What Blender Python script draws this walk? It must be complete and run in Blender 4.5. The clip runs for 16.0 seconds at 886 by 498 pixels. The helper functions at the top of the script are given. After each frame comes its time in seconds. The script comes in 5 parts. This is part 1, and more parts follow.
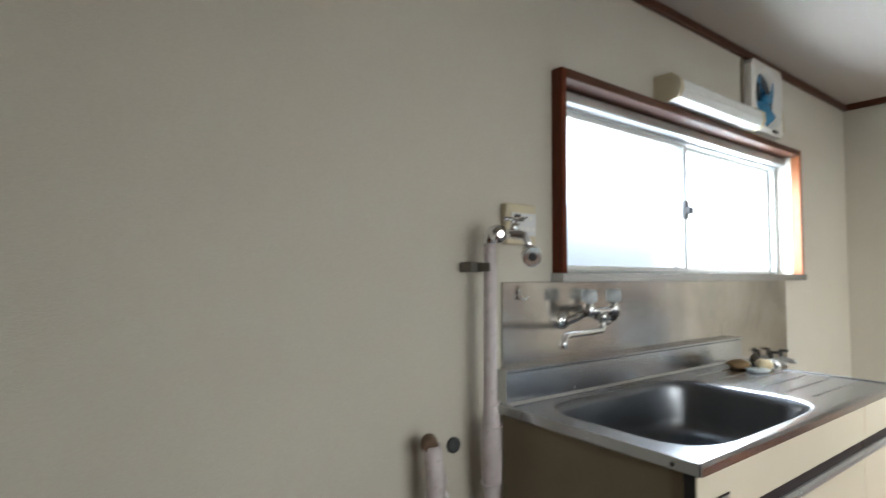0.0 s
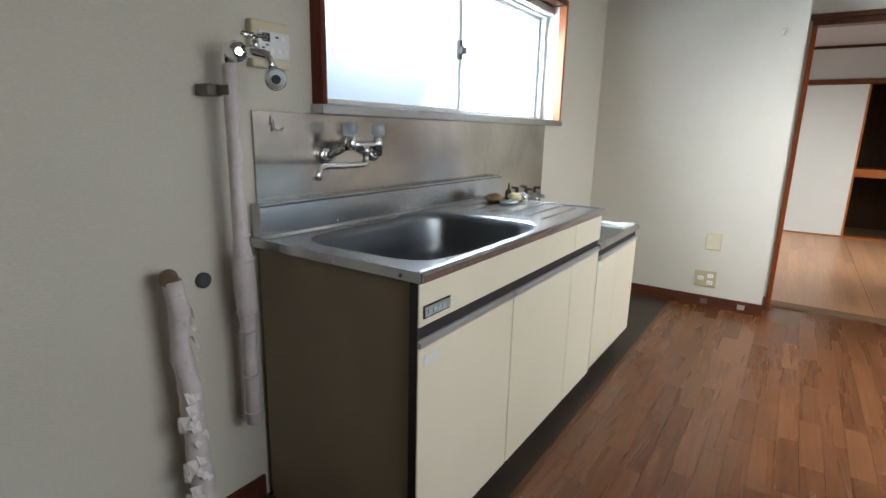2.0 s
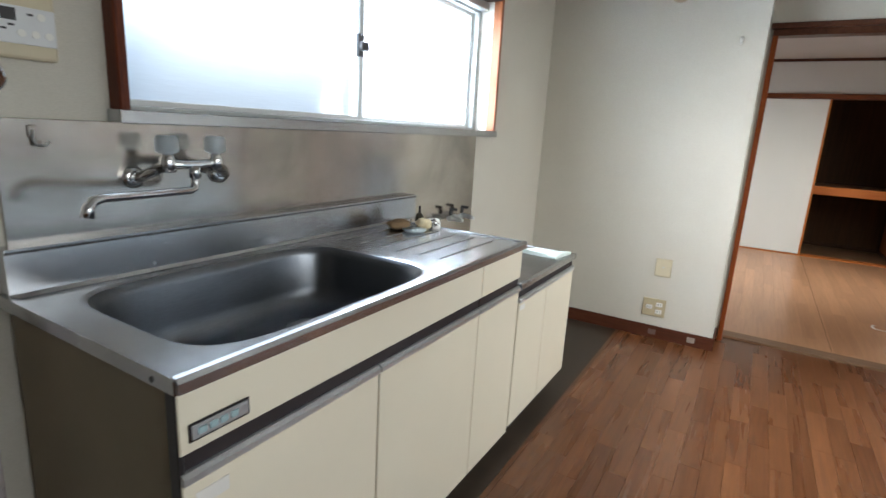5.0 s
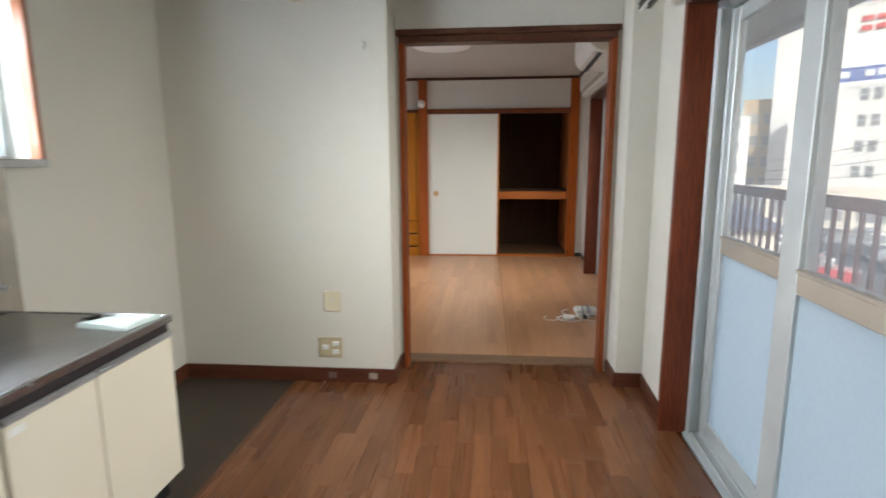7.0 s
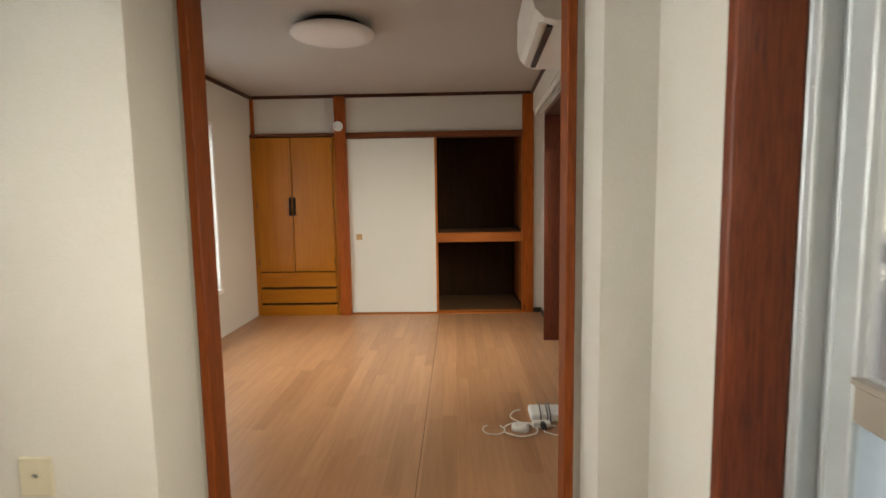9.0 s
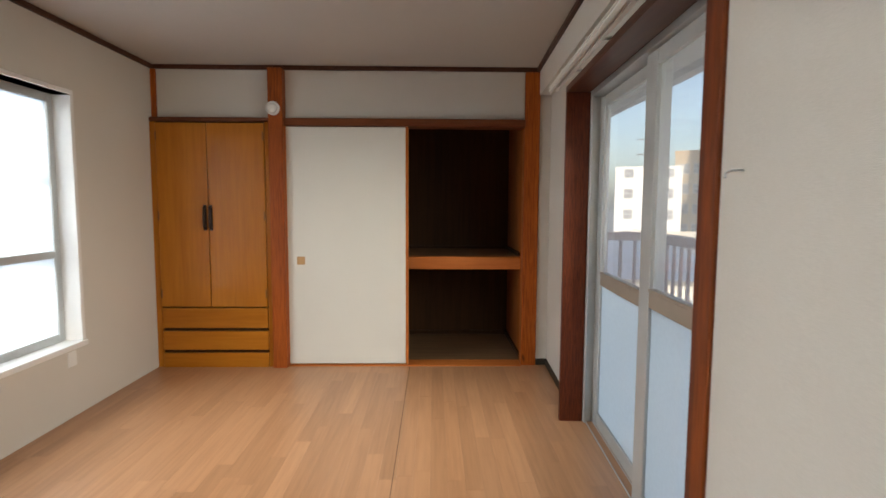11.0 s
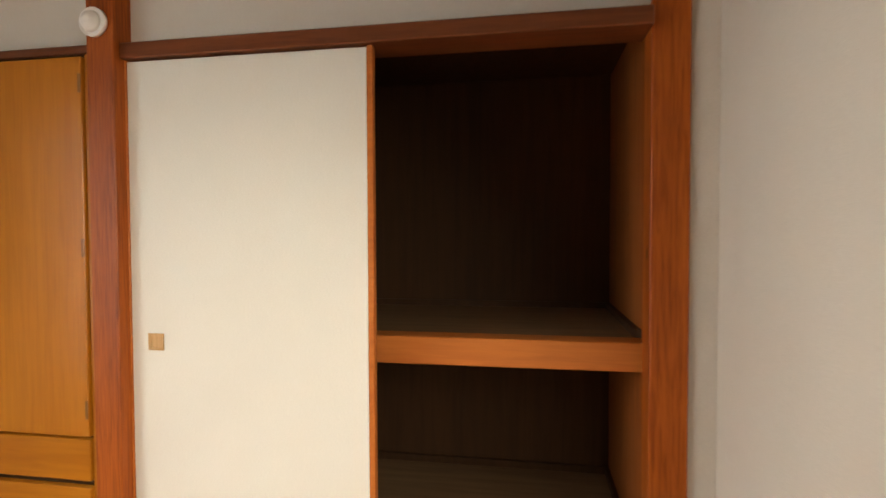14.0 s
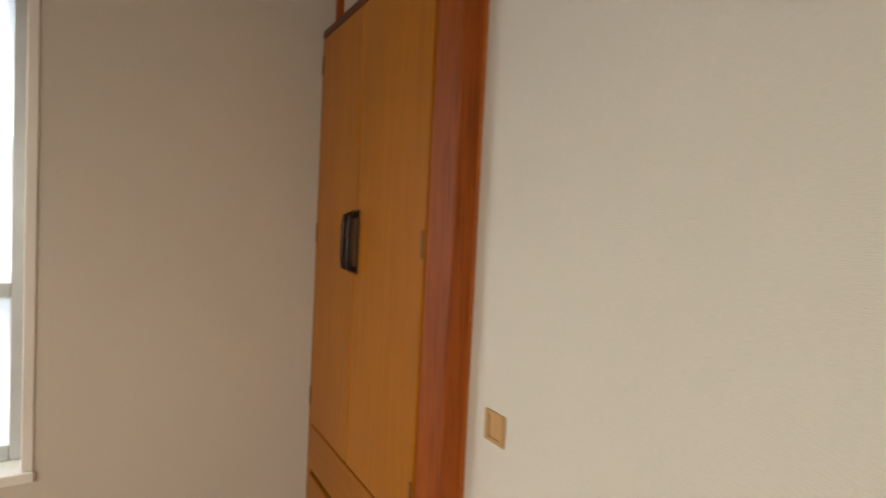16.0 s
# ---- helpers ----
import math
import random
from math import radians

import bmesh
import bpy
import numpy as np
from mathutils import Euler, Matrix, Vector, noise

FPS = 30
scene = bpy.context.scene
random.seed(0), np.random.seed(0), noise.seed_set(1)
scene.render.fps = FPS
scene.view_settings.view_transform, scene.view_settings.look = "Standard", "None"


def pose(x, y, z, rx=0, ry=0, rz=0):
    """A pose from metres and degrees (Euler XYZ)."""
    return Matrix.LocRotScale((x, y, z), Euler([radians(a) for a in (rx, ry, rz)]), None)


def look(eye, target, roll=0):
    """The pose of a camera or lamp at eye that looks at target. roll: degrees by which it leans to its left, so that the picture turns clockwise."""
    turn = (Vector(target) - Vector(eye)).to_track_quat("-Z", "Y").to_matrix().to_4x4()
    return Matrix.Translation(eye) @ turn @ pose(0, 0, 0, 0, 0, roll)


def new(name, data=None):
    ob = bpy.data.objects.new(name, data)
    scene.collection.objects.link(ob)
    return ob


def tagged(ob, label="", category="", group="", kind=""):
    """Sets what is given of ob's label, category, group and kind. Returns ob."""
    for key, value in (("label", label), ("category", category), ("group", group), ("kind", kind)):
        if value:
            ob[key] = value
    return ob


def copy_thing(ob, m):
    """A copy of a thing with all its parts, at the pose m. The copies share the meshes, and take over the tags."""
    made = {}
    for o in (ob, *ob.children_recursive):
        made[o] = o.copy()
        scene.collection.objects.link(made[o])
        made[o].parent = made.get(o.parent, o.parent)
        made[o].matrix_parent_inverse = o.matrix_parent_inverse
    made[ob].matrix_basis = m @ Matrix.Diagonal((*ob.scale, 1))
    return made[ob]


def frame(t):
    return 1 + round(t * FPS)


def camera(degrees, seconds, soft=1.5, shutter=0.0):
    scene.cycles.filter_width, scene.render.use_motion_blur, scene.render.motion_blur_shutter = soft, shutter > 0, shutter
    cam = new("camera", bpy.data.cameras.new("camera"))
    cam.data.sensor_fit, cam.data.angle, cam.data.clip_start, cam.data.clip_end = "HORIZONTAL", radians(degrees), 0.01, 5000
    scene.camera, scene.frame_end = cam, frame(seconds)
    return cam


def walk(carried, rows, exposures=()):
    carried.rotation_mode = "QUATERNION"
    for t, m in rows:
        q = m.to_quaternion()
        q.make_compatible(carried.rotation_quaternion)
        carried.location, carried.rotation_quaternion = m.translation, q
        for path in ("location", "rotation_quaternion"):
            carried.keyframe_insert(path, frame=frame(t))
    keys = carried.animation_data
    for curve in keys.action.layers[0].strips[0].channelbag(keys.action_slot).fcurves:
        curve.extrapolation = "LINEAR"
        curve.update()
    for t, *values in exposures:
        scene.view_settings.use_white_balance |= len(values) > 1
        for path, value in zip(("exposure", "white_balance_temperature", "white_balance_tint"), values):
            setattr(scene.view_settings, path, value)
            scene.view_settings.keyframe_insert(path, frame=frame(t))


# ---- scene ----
cam = camera(80.8, 16.0, soft=1.5, shutter=0.4)
PATH = [
    (0, (0.18, 0.134, 1.211), (1.358, 1.747, 1.305), 0.3),
    (0.5, (0.252, 0.111, 1.224), (1.64, 1.533, 1.445), 0.5),
    (1, (0.284, 0.06, 1.222), (1.906, 1.217, 1.393), 0.2),
    (1.5, (0.277, 0.031, 1.183), (1.939, 1.131, 1.017), 0.8),
    (2, (0.308, 0.024, 1.148), (1.93, 1.106, 0.701), 1.4),
    (2.5, (0.402, 0.003, 1.171), (2.008, 1.139, 0.81), 1.4),
    (3, (0.556, 0.057, 1.205), (2.139, 1.201, 0.772), 2.1),
    (5.5, (0.899, -0.042, 1.214), (2.64, 0.835, 0.769), 3.2),
    (6, (1.052, -0.174, 1.215), (2.879, 0.521, 0.792), 2.3),
    (6.5, (1.226, -0.316, 1.205), (3.138, 0.155, 0.859), 0.7),
    (7, (1.508, -0.42, 1.202), (3.472, -0.246, 0.867), -0.3),
    (7.5, (1.833, -0.528, 1.187), (3.812, -0.494, 0.905), -0.8),
    (8, (2.149, -0.631, 1.199), (4.128, -0.512, 0.937), -1.2),
    (8.5, (2.502, -0.685, 1.193), (4.489, -0.651, 0.965), -0.8),
    (9, (2.855, -0.725, 1.195), (4.844, -0.673, 0.99), -0.9),
    (11.5, (4.59, -0.725, 1.204), (6.583, -0.796, 1.058), 0.0),
    (12, (4.995, -0.827, 1.168), (6.988, -0.932, 1.045), -1.0),
    (12.5, (5.375, -0.893, 1.169), (7.366, -1.028, 1.044), -0.2),
    (13, (5.674, -0.905, 1.131), (7.659, -1.137, 1.065), -0.9),
    (13.5, (6.062, -1.018, 1.181), (8.053, -0.841, 1.101), -0.6),
    (14, (6.403, -1.031, 1.167), (8.374, -0.7, 1.107), -0.2),
    (14.5, (6.749, -1.02, 1.166), (8.615, -0.308, 1.076), -0.8),
    (15, (7.008, -0.918, 1.186), (8.578, 0.315, 1.068), 2.5),
    (15.5, (7.231, -0.742, 1.174), (8.592, 0.720, 1.081), 2.9),
    (16, (7.413, -0.513, 1.164), (8.445, 1.198, 1.076), 2.9),
]
EXPOSURES = [(0, 1.2, 6200, 10), (1.2, 1.2, 6150, 10), (2, 1.0, 5950, 10), (3, 1.0, 5950, 10), (5.5, 0.9, 5950, 10), (7.5, 0.8, 6250, 10), (9, 0.75, 7150, 11), (11.5, 0.9, 6450, 11), (12.2, 1.1, 6550, 11), (13, 1.35, 6850, 11), (13.6, 1.3, 7100, 11),
             (14.5, 1.6, 7300, 12), (15.3, 1.1, 6900, 12), (16, 0.75, 7200, 12)]
SKY, SUN = 0.15, 3.2
P_KDOOR, P_KLOW, P_RDOOR, P_RLOW, P_KWIN, P_RWIN = 13.5, 0.9, 7, 0.28, 16, 10.5
walk(cam, [(t, look(eye, target, roll)) for t, eye, target, roll in PATH], exposures=EXPOSURES)

# ---- world, sun, large lights ----
SUN_DIR = Vector((-0.88, 0.06, 0.47)).normalized()
world = bpy.data.worlds.new("sky")
scene.world = world
world.use_nodes = True
wt = world.node_tree
sky = wt.nodes.new("ShaderNodeTexSky")
sky.sky_type = "NISHITA"
sky.sun_disc = False
sky.sun_elevation = math.asin(SUN_DIR.z)
sky.sun_rotation = math.atan2(SUN_DIR.x, SUN_DIR.y)
sky.air_density, sky.dust_density, sky.ozone_density = 1.0, 3.0, 1.0
bg = wt.nodes["Background"]
bg.inputs["Strength"].default_value = SKY
wt.links.new(sky.outputs["Color"], bg.inputs["Color"])
sun = new("sun", bpy.data.lights.new("sun", "SUN"))
sun.data.energy, sun.data.angle, sun.data.color = SUN, radians(4), (1.0, 0.95, 0.88)
sun.matrix_world = look(SUN_DIR * 100, (0, 0, 0))


SKEW, PIVK, PIVR = -2.6, (4.21, -1.238), (8.0, -1.57)     # balcony front


def skew_about(pivot):
    return Matrix.Translation((*pivot, 0)) @ pose(0, 0, 0, 0, 0, SKEW) @ Matrix.Translation((-pivot[0], -pivot[1], 0))


def window_light(name, x0, x1, z0, z1, y, facing, power, tip, spread, color, turn=0.0, count=1, pivot=None):
    """Sky light that comes in at a window's opening, in upright strips; tip leans it down, turn along the wall."""
    w = (x1 - x0) / count
    for k in range(count):
        la = bpy.data.lights.new(name, "AREA")
        la.shape, la.size, la.size_y, la.energy, la.color = "RECTANGLE", w * 0.96, z1 - z0, power / count, color
        la.spread = spread
        c = (x0 + w * (k + 0.5), y, (z0 + z1) / 2)
        m = look(c, (c[0] + turn, y + facing, c[2] - tip))
        new(name, la).matrix_world = skew_about(pivot) @ m if pivot else m


WARM, COOL = (1.0, 0.965, 0.85), (0.90, 0.985, 1.0)
for za, zb in ((0.97, 1.20), (1.21, 1.44), (1.45, 1.68)):
    # lamps at unseen, added sashes, there to brighten the kitchen's left wall
    window_light("kitchen_door_skylight", 0.55, 1.70, za, zb, -1.17, 1, P_KDOOR * 0.095, 0.45, radians(124), WARM, -0.25, 3, PIVK)
    window_light("kitchen_door_skylight", 1.70, 3.66, za, zb, -1.17, 1, P_KDOOR * 0.21, 0.7, radians(112), WARM, 0.5, 5, PIVK)
    window_light("room_door_skylight", 5.55, 6.90, za, zb, -1.45, 1, P_RDOOR / 3, 0.75, radians(116), WARM, 0.5, 4, PIVR)
window_light("kitchen_door_low_skylight", 0.60, 3.70, 0.10, 0.82, -1.42, 1, P_KLOW, 0.0, radians(170), COOL, 0, 1, PIVK)
window_light("room_door_low_skylight", 5.50, 6.95, 0.10, 0.82, -1.70, 1, P_RLOW, 0.0, radians(170), COOL, 0, 1, PIVR)
window_light("kitchen_window_skylight", 1.50, 2.42, 1.50, 1.78, 1.50, -1, P_KWIN * 0.14, 0.2, radians(150), (0.96, 0.99, 0.97))
window_light("kitchen_window_skylight", 2.42, 3.28, 1.24, 1.78, 1.50, -1, P_KWIN, 0.35, radians(116), (0.96, 0.99, 0.97))
for k in range(3):
    window_light("room_window_skylight", 5.63, 7.13, 0.45 + 0.45 * k, 0.88 + 0.45 * k, 1.52, -1, P_RWIN / 3, 0.6, radians(125), (0.97, 0.99, 0.96))


# ---- materials ----
def nodes_of(name):
    m = bpy.data.materials.new(name)
    m.use_nodes = True
    return m, m.node_tree.nodes, m.node_tree.links, m.node_tree.nodes["Principled BSDF"]


def coords(n, l, stretch, kind="Object"):
    src = n.new("ShaderNodeNewGeometry") if kind == "World" else n.new("ShaderNodeTexCoord")
    mp = n.new("ShaderNodeMapping")
    mp.inputs["Scale"].default_value = stretch
    l.new(src.outputs["Position" if kind == "World" else kind], mp.inputs["Vector"])
    return mp.outputs["Vector"]


def noise_tex(n, l, vec, scale, detail=3, rough=0.55, distort=0.0):
    t = n.new("ShaderNodeTexNoise")
    t.inputs["Scale"].default_value, t.inputs["Detail"].default_value = scale, detail
    t.inputs["Roughness"].default_value, t.inputs["Distortion"].default_value = rough, distort
    l.new(vec, t.inputs["Vector"])
    return t.outputs["Fac"]


def ramp(n, l, fac, stops):
    r = n.new("ShaderNodeValToRGB")
    els = r.color_ramp.elements
    while len(els) < len(stops):
        els.new(0.5)
    for e, (p, c) in zip(els, stops):
        e.position, e.color = p, (*c, 1)
    l.new(fac, r.inputs["Fac"])
    return r.outputs["Color"]


def mixed(n, l, a, b, fac, mode="MIX"):
    x = n.new("ShaderNodeMix")
    x.data_type, x.blend_type = "RGBA", mode
    if isinstance(fac, (int, float)):
        x.inputs["Factor"].default_value = fac
    else:
        l.new(fac, x.inputs["Factor"])
    for sock, v in ((x.inputs["A"], a), (x.inputs["B"], b)):
        if isinstance(v, tuple):
            sock.default_value = (*v, 1)
        else:
            l.new(v, sock)
    return x.outputs["Result"]


def bumped(n, l, p, height, strength, dist=0.01):
    b = n.new("ShaderNodeBump")
    b.inputs["Strength"].default_value, b.inputs["Distance"].default_value = strength, dist
    l.new(height, b.inputs["Height"])
    l.new(b.outputs["Normal"], p.inputs["Normal"])


def plain(name, color, rough=0.5, metal=0.0, vary=0.08, scale=6.0, grain=80.0, bump=0.1, dist=0.002, dirt=None):
    """Paint, plastic, plaster or metal: colour with soft stains and fine grain."""
    m, n, l, p = nodes_of(name)
    v = coords(n, l, (1, 1, 1), "World")
    big = noise_tex(n, l, v, scale, 4)
    fine = noise_tex(n, l, v, grain, 2)
    lo = tuple(c * (1 - vary) for c in color)
    hi = tuple(min(1, c * (1 + vary)) for c in color)
    c = ramp(n, l, big, ((0.3, lo), (0.7, hi)))
    if dirt:
        spots = noise_tex(n, l, v, scale * 2.7, 6, 0.7)
        f = ramp(n, l, spots, ((0.56, (0, 0, 0)), (0.75, (1, 1, 1))))
        c = mixed(n, l, c, dirt, f)
    l.new(c, p.inputs["Base Color"])
    p.inputs["Roughness"].default_value, p.inputs["Metallic"].default_value = rough, metal
    rr = n.new("ShaderNodeMapRange")
    rr.inputs["To Min"].default_value, rr.inputs["To Max"].default_value = rough * 0.85, min(1, rough * 1.18)
    l.new(big, rr.inputs["Value"])
    l.new(rr.outputs["Result"], p.inputs["Roughness"])
    if bump:
        bumped(n, l, p, fine, bump, dist)
    return m


def wood(name, dark, light, along="Z", rough=0.42, fine=22.0, vary=False, knots=False, coat=0.0, gmix=0.35, spec=0.25):
    """Grained wood; the grain runs along one axis of the world."""
    m, n, l, p = nodes_of(name)
    s = {"X": (0.06, 1, 1), "Y": (1, 0.06, 1), "Z": (1, 1, 0.06)}[along]
    v = coords(n, l, s, "World")
    if vary:
        info = n.new("ShaderNodeObjectInfo")
        add = n.new("ShaderNodeVectorMath")
        comb = n.new("ShaderNodeCombineXYZ")
        mul = n.new("ShaderNodeMath")
        mul.operation = "MULTIPLY"
        mul.inputs[1].default_value = 37.0
        l.new(info.outputs["Random"], mul.inputs[0])
        for k in "XYZ":
            l.new(mul.outputs[0], comb.inputs[k])
        l.new(v, add.inputs[0])
        l.new(comb.outputs[0], add.inputs[1])
        v = add.outputs[0]
    broad = noise_tex(n, l, v, fine * 0.3, 4, 0.5, 0.8)
    grain = noise_tex(n, l, v, fine * 3.2, 4, 0.6, 0.3)
    mid = tuple((a + b) / 2 for a, b in zip(dark, light))
    c = ramp(n, l, broad, ((0.28, dark), (0.5, mid), (0.72, light)))
    g = ramp(n, l, grain, ((0.35, tuple(x * 0.72 for x in dark)), (0.6, light)))
    c = mixed(n, l, c, g, gmix)
    if vary:
        tone = ramp(n, l, info.outputs["Random"], ((0.0, (1 - vary, 1 - vary * 1.1, 1 - vary * 1.2)), (0.5, (1.0, 1.0, 1.0)), (1.0, (1 + vary * 0.8, 1 + vary * 0.85, 1 + vary * 0.9))))
        c = mixed(n, l, c, tone, 1.0, "MULTIPLY")
    if knots:
        vk = coords(n, l, (1, 1, 0.6), "World")
        k = noise_tex(n, l, vk, 11.0, 1)
        f = ramp(n, l, k, ((0.70, (0, 0, 0)), (0.76, (1, 1, 1))))
        c = mixed(n, l, c, tuple(x * 0.35 for x in dark), f)
    l.new(c, p.inputs["Base Color"])
    rr = n.new("ShaderNodeMapRange")
    rr.inputs["To Min"].default_value, rr.inputs["To Max"].default_value = rough * 0.8, rough * 1.25
    l.new(broad, rr.inputs["Value"])
    l.new(rr.outputs["Result"], p.inputs["Roughness"])
    p.inputs["Coat Weight"].default_value = coat
    p.inputs["Specular IOR Level"].default_value = spec
    p.inputs["Coat Roughness"].default_value = 0.25
    bumped(n, l, p, grain, 0.12, 0.002)
    return m


def wallpaper(name, color, weave=0.5):
    """Woven vinyl wallpaper: fine threads across, faint stains."""
    m, n, l, p = nodes_of(name)
    v = coords(n, l, (1, 1, 1), "World")
    vw = coords(n, l, (1, 1, 5), "World")
    big = noise_tex(n, l, v, 0.9, 5, 0.6)
    th = noise_tex(n, l, vw, 130.0, 2, 0.6)
    c = ramp(n, l, big, ((0.3, tuple(x * 0.93 for x in color)), (0.7, color)))
    c2 = ramp(n, l, th, ((0.3, (0.90, 0.90, 0.895)), (0.7, (1, 1, 1))))
    c = mixed(n, l, c, c2, 1.0, "MULTIPLY")
    l.new(c, p.inputs["Base Color"])
    p.inputs["Roughness"].default_value = 0.85
    bumped(n, l, p, th, weave, 0.002)
    return m


def steel(name, color, rough, along=(1, 14, 14), stain=0.25, wavy=0.0):
    """Brushed stainless steel with water stains; wavy: the dents of a thin sheet."""
    m, n, l, p = nodes_of(name)
    v = coords(n, l, along, "World")
    w = coords(n, l, (1, 1, 1), "World")
    br = noise_tex(n, l, v, 40.0, 3)
    st = noise_tex(n, l, w, 2.6, 5, 0.6, 0.8)
    spots = noise_tex(n, l, w, 38.0, 4, 0.65)
    c = ramp(n, l, st, ((0.28, tuple(x * (1 - stain) for x in color)), (0.5, tuple(x * (1 - stain * 0.35) for x in color)), (0.66, color)))
    c = mixed(n, l, c, ramp(n, l, br, ((0.3, (0.86, 0.86, 0.86)), (0.7, (1, 1, 1)))), 1.0, "MULTIPLY")
    l.new(c, p.inputs["Base Color"])
    p.inputs["Metallic"].default_value = 1.0
    rr = n.new("ShaderNodeMapRange")
    rr.inputs["To Min"].default_value, rr.inputs["To Max"].default_value = rough * 0.75, rough * 1.3
    l.new(spots, rr.inputs["Value"])
    l.new(rr.outputs["Result"], p.inputs["Roughness"])
    fine = n.new("ShaderNodeBump")
    fine.inputs["Strength"].default_value, fine.inputs["Distance"].default_value = 0.02, 0.001
    l.new(br, fine.inputs["Height"])
    if wavy:
        dent = n.new("ShaderNodeBump")
        dent.inputs["Strength"].default_value, dent.inputs["Distance"].default_value = wavy, 0.02
        l.new(noise_tex(n, l, coords(n, l, (1, 1, 0.35), "World"), 5.5, 1, 0.4), dent.inputs["Height"])
        l.new(dent.outputs["Normal"], fine.inputs["Normal"])
    l.new(fine.outputs["Normal"], p.inputs["Normal"])
    return m


def glass(name, rough=0.0, tint=(1, 1, 1), ior=1.45, ripple=0.0):
    m, n, l, p = nodes_of(name)
    p.inputs["Base Color"].default_value = (*tint, 1)
    p.inputs["Roughness"].default_value, p.inputs["IOR"].default_value = rough, ior
    p.inputs["Transmission Weight"].default_value = 1.0
    if ripple:
        v = coords(n, l, (1, 1, 4), "World")
        bumped(n, l, p, noise_tex(n, l, v, 90.0, 2), ripple, 0.003)
    return m


def frosted(name, tint, rough, streak, clear=0.45, relief=0.5):
    """Figured or frosted glass: it scatters the light behind it and keeps a soft gloss."""
    m, n, l, p = nodes_of(name)
    n.remove(p)
    out = n["Material Output"]
    tr = n.new("ShaderNodeBsdfTranslucent")
    gl = n.new("ShaderNodeBsdfGlossy")
    rf = n.new("ShaderNodeBsdfRefraction")
    v = coords(n, l, streak, "World")
    t = noise_tex(n, l, v, 60.0, 3)
    c = ramp(n, l, t, ((0.3, tuple(x * 0.96 for x in tint)), (0.7, tint)))
    l.new(c, tr.inputs["Color"])
    l.new(c, rf.inputs["Color"])
    rf.inputs["Roughness"].default_value, rf.inputs["IOR"].default_value = rough, 1.1 if rough else 1.0
    gl.inputs["Roughness"].default_value = 0.3 if rough else 0.02
    bp = n.new("ShaderNodeBump")
    bp.inputs["Strength"].default_value, bp.inputs["Distance"].default_value = relief, 0.002
    l.new(t, bp.inputs["Height"])
    l.new(bp.outputs["Normal"], gl.inputs["Normal"])
    l.new(bp.outputs["Normal"], rf.inputs["Normal"])
    a, e = n.new("ShaderNodeMixShader"), n.new("ShaderNodeMixShader")
    a.inputs[0].default_value = clear
    l.new(tr.outputs[0], a.inputs[1])
    l.new(rf.outputs[0], a.inputs[2])
    e.inputs[0].default_value = 0.06
    l.new(a.outputs[0], e.inputs[1])
    l.new(gl.outputs[0], e.inputs[2])
    l.new(e.outputs[0], out.inputs["Surface"])
    return m


M_WALL = wallpaper("wallpaper_cream", (0.63, 0.595, 0.52))
M_WALLR = wallpaper("wallpaper_room", (0.67, 0.625, 0.555))
M_CEIL = plain("ceiling_board", (0.46, 0.425, 0.38), 0.9, vary=0.03, scale=1.2, grain=160, bump=0.25)
M_TRIM = wood("dark_brown_trim", (0.055, 0.020, 0.011), (0.11, 0.042, 0.022), "X", 0.4)
M_TRIMZ = wood("dark_brown_trim_upright", (0.062, 0.012, 0.0045), (0.168, 0.035, 0.0095), "Z", 0.5, 75.0, gmix=0.6)
M_FRAME = wood("red_brown_frame_wood", (0.11, 0.020, 0.003), (0.27, 0.060, 0.008), "Z", 0.5, 45.0, knots=True, gmix=0.45)
# right reveal's wood, window light painted into its lighter orange
M_REVEAL = wood("lit_orange_reveal_wood", (0.20, 0.062, 0.022), (0.36, 0.13, 0.05), "Z", 0.35, coat=0.3)
M_POST = wood("orange_brown_post_wood", (0.25, 0.045, 0.005), (0.48, 0.118, 0.012), "Z", 0.45, 30.0, knots=True, gmix=0.5)
M_POSTP = wood("clear_post_wood", (0.20, 0.037, 0.005), (0.39, 0.092, 0.011), "Z", 0.45, 30.0, gmix=0.5)
M_SHELFW = wood("shelf_beam_wood", (0.36, 0.095, 0.018), (0.54, 0.170, 0.034), "Y", 0.45, 18.0, gmix=0.25)
M_WARD = wood("honey_plywood", (0.36, 0.118, 0.007), (0.48, 0.178, 0.013), "Z", 0.35, 16.0, coat=0.1, gmix=0.22)
M_WARDY = wood("honey_plywood_across", (0.36, 0.118, 0.007), (0.48, 0.178, 0.013), "Y", 0.35, 16.0, gmix=0.22)
# closet's deep shade put into this brown plywood's near-black colour
M_PLY = wood("shaded_closet_plywood", (0.040, 0.018, 0.007), (0.075, 0.033, 0.012), "Z", 0.7, 10.0)
# lit copy of the plywood: window light put into its orange colour
M_PLYO = wood("lit_closet_plywood", (0.20, 0.052, 0.010), (0.33, 0.098, 0.020), "Z", 0.6, 10.0)
M_PLYX = wood("brown_closet_board", (0.14, 0.080, 0.041), (0.23, 0.14, 0.072), "Y", 0.6, 10.0)
M_FLOORK = wood("kitchen_floor_strip", (0.105, 0.037, 0.0125), (0.185, 0.073, 0.028), "X", 0.27, 26.0, vary=0.20, gmix=0.35, spec=0.5)
M_FLOORR = wood("room_floor_strip", (0.38, 0.190, 0.092), (0.50, 0.27, 0.142), "X", 0.30, 16.0, vary=0.12, gmix=0.25, spec=0.5)
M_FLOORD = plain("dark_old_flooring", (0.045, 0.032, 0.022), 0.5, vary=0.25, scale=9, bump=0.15)
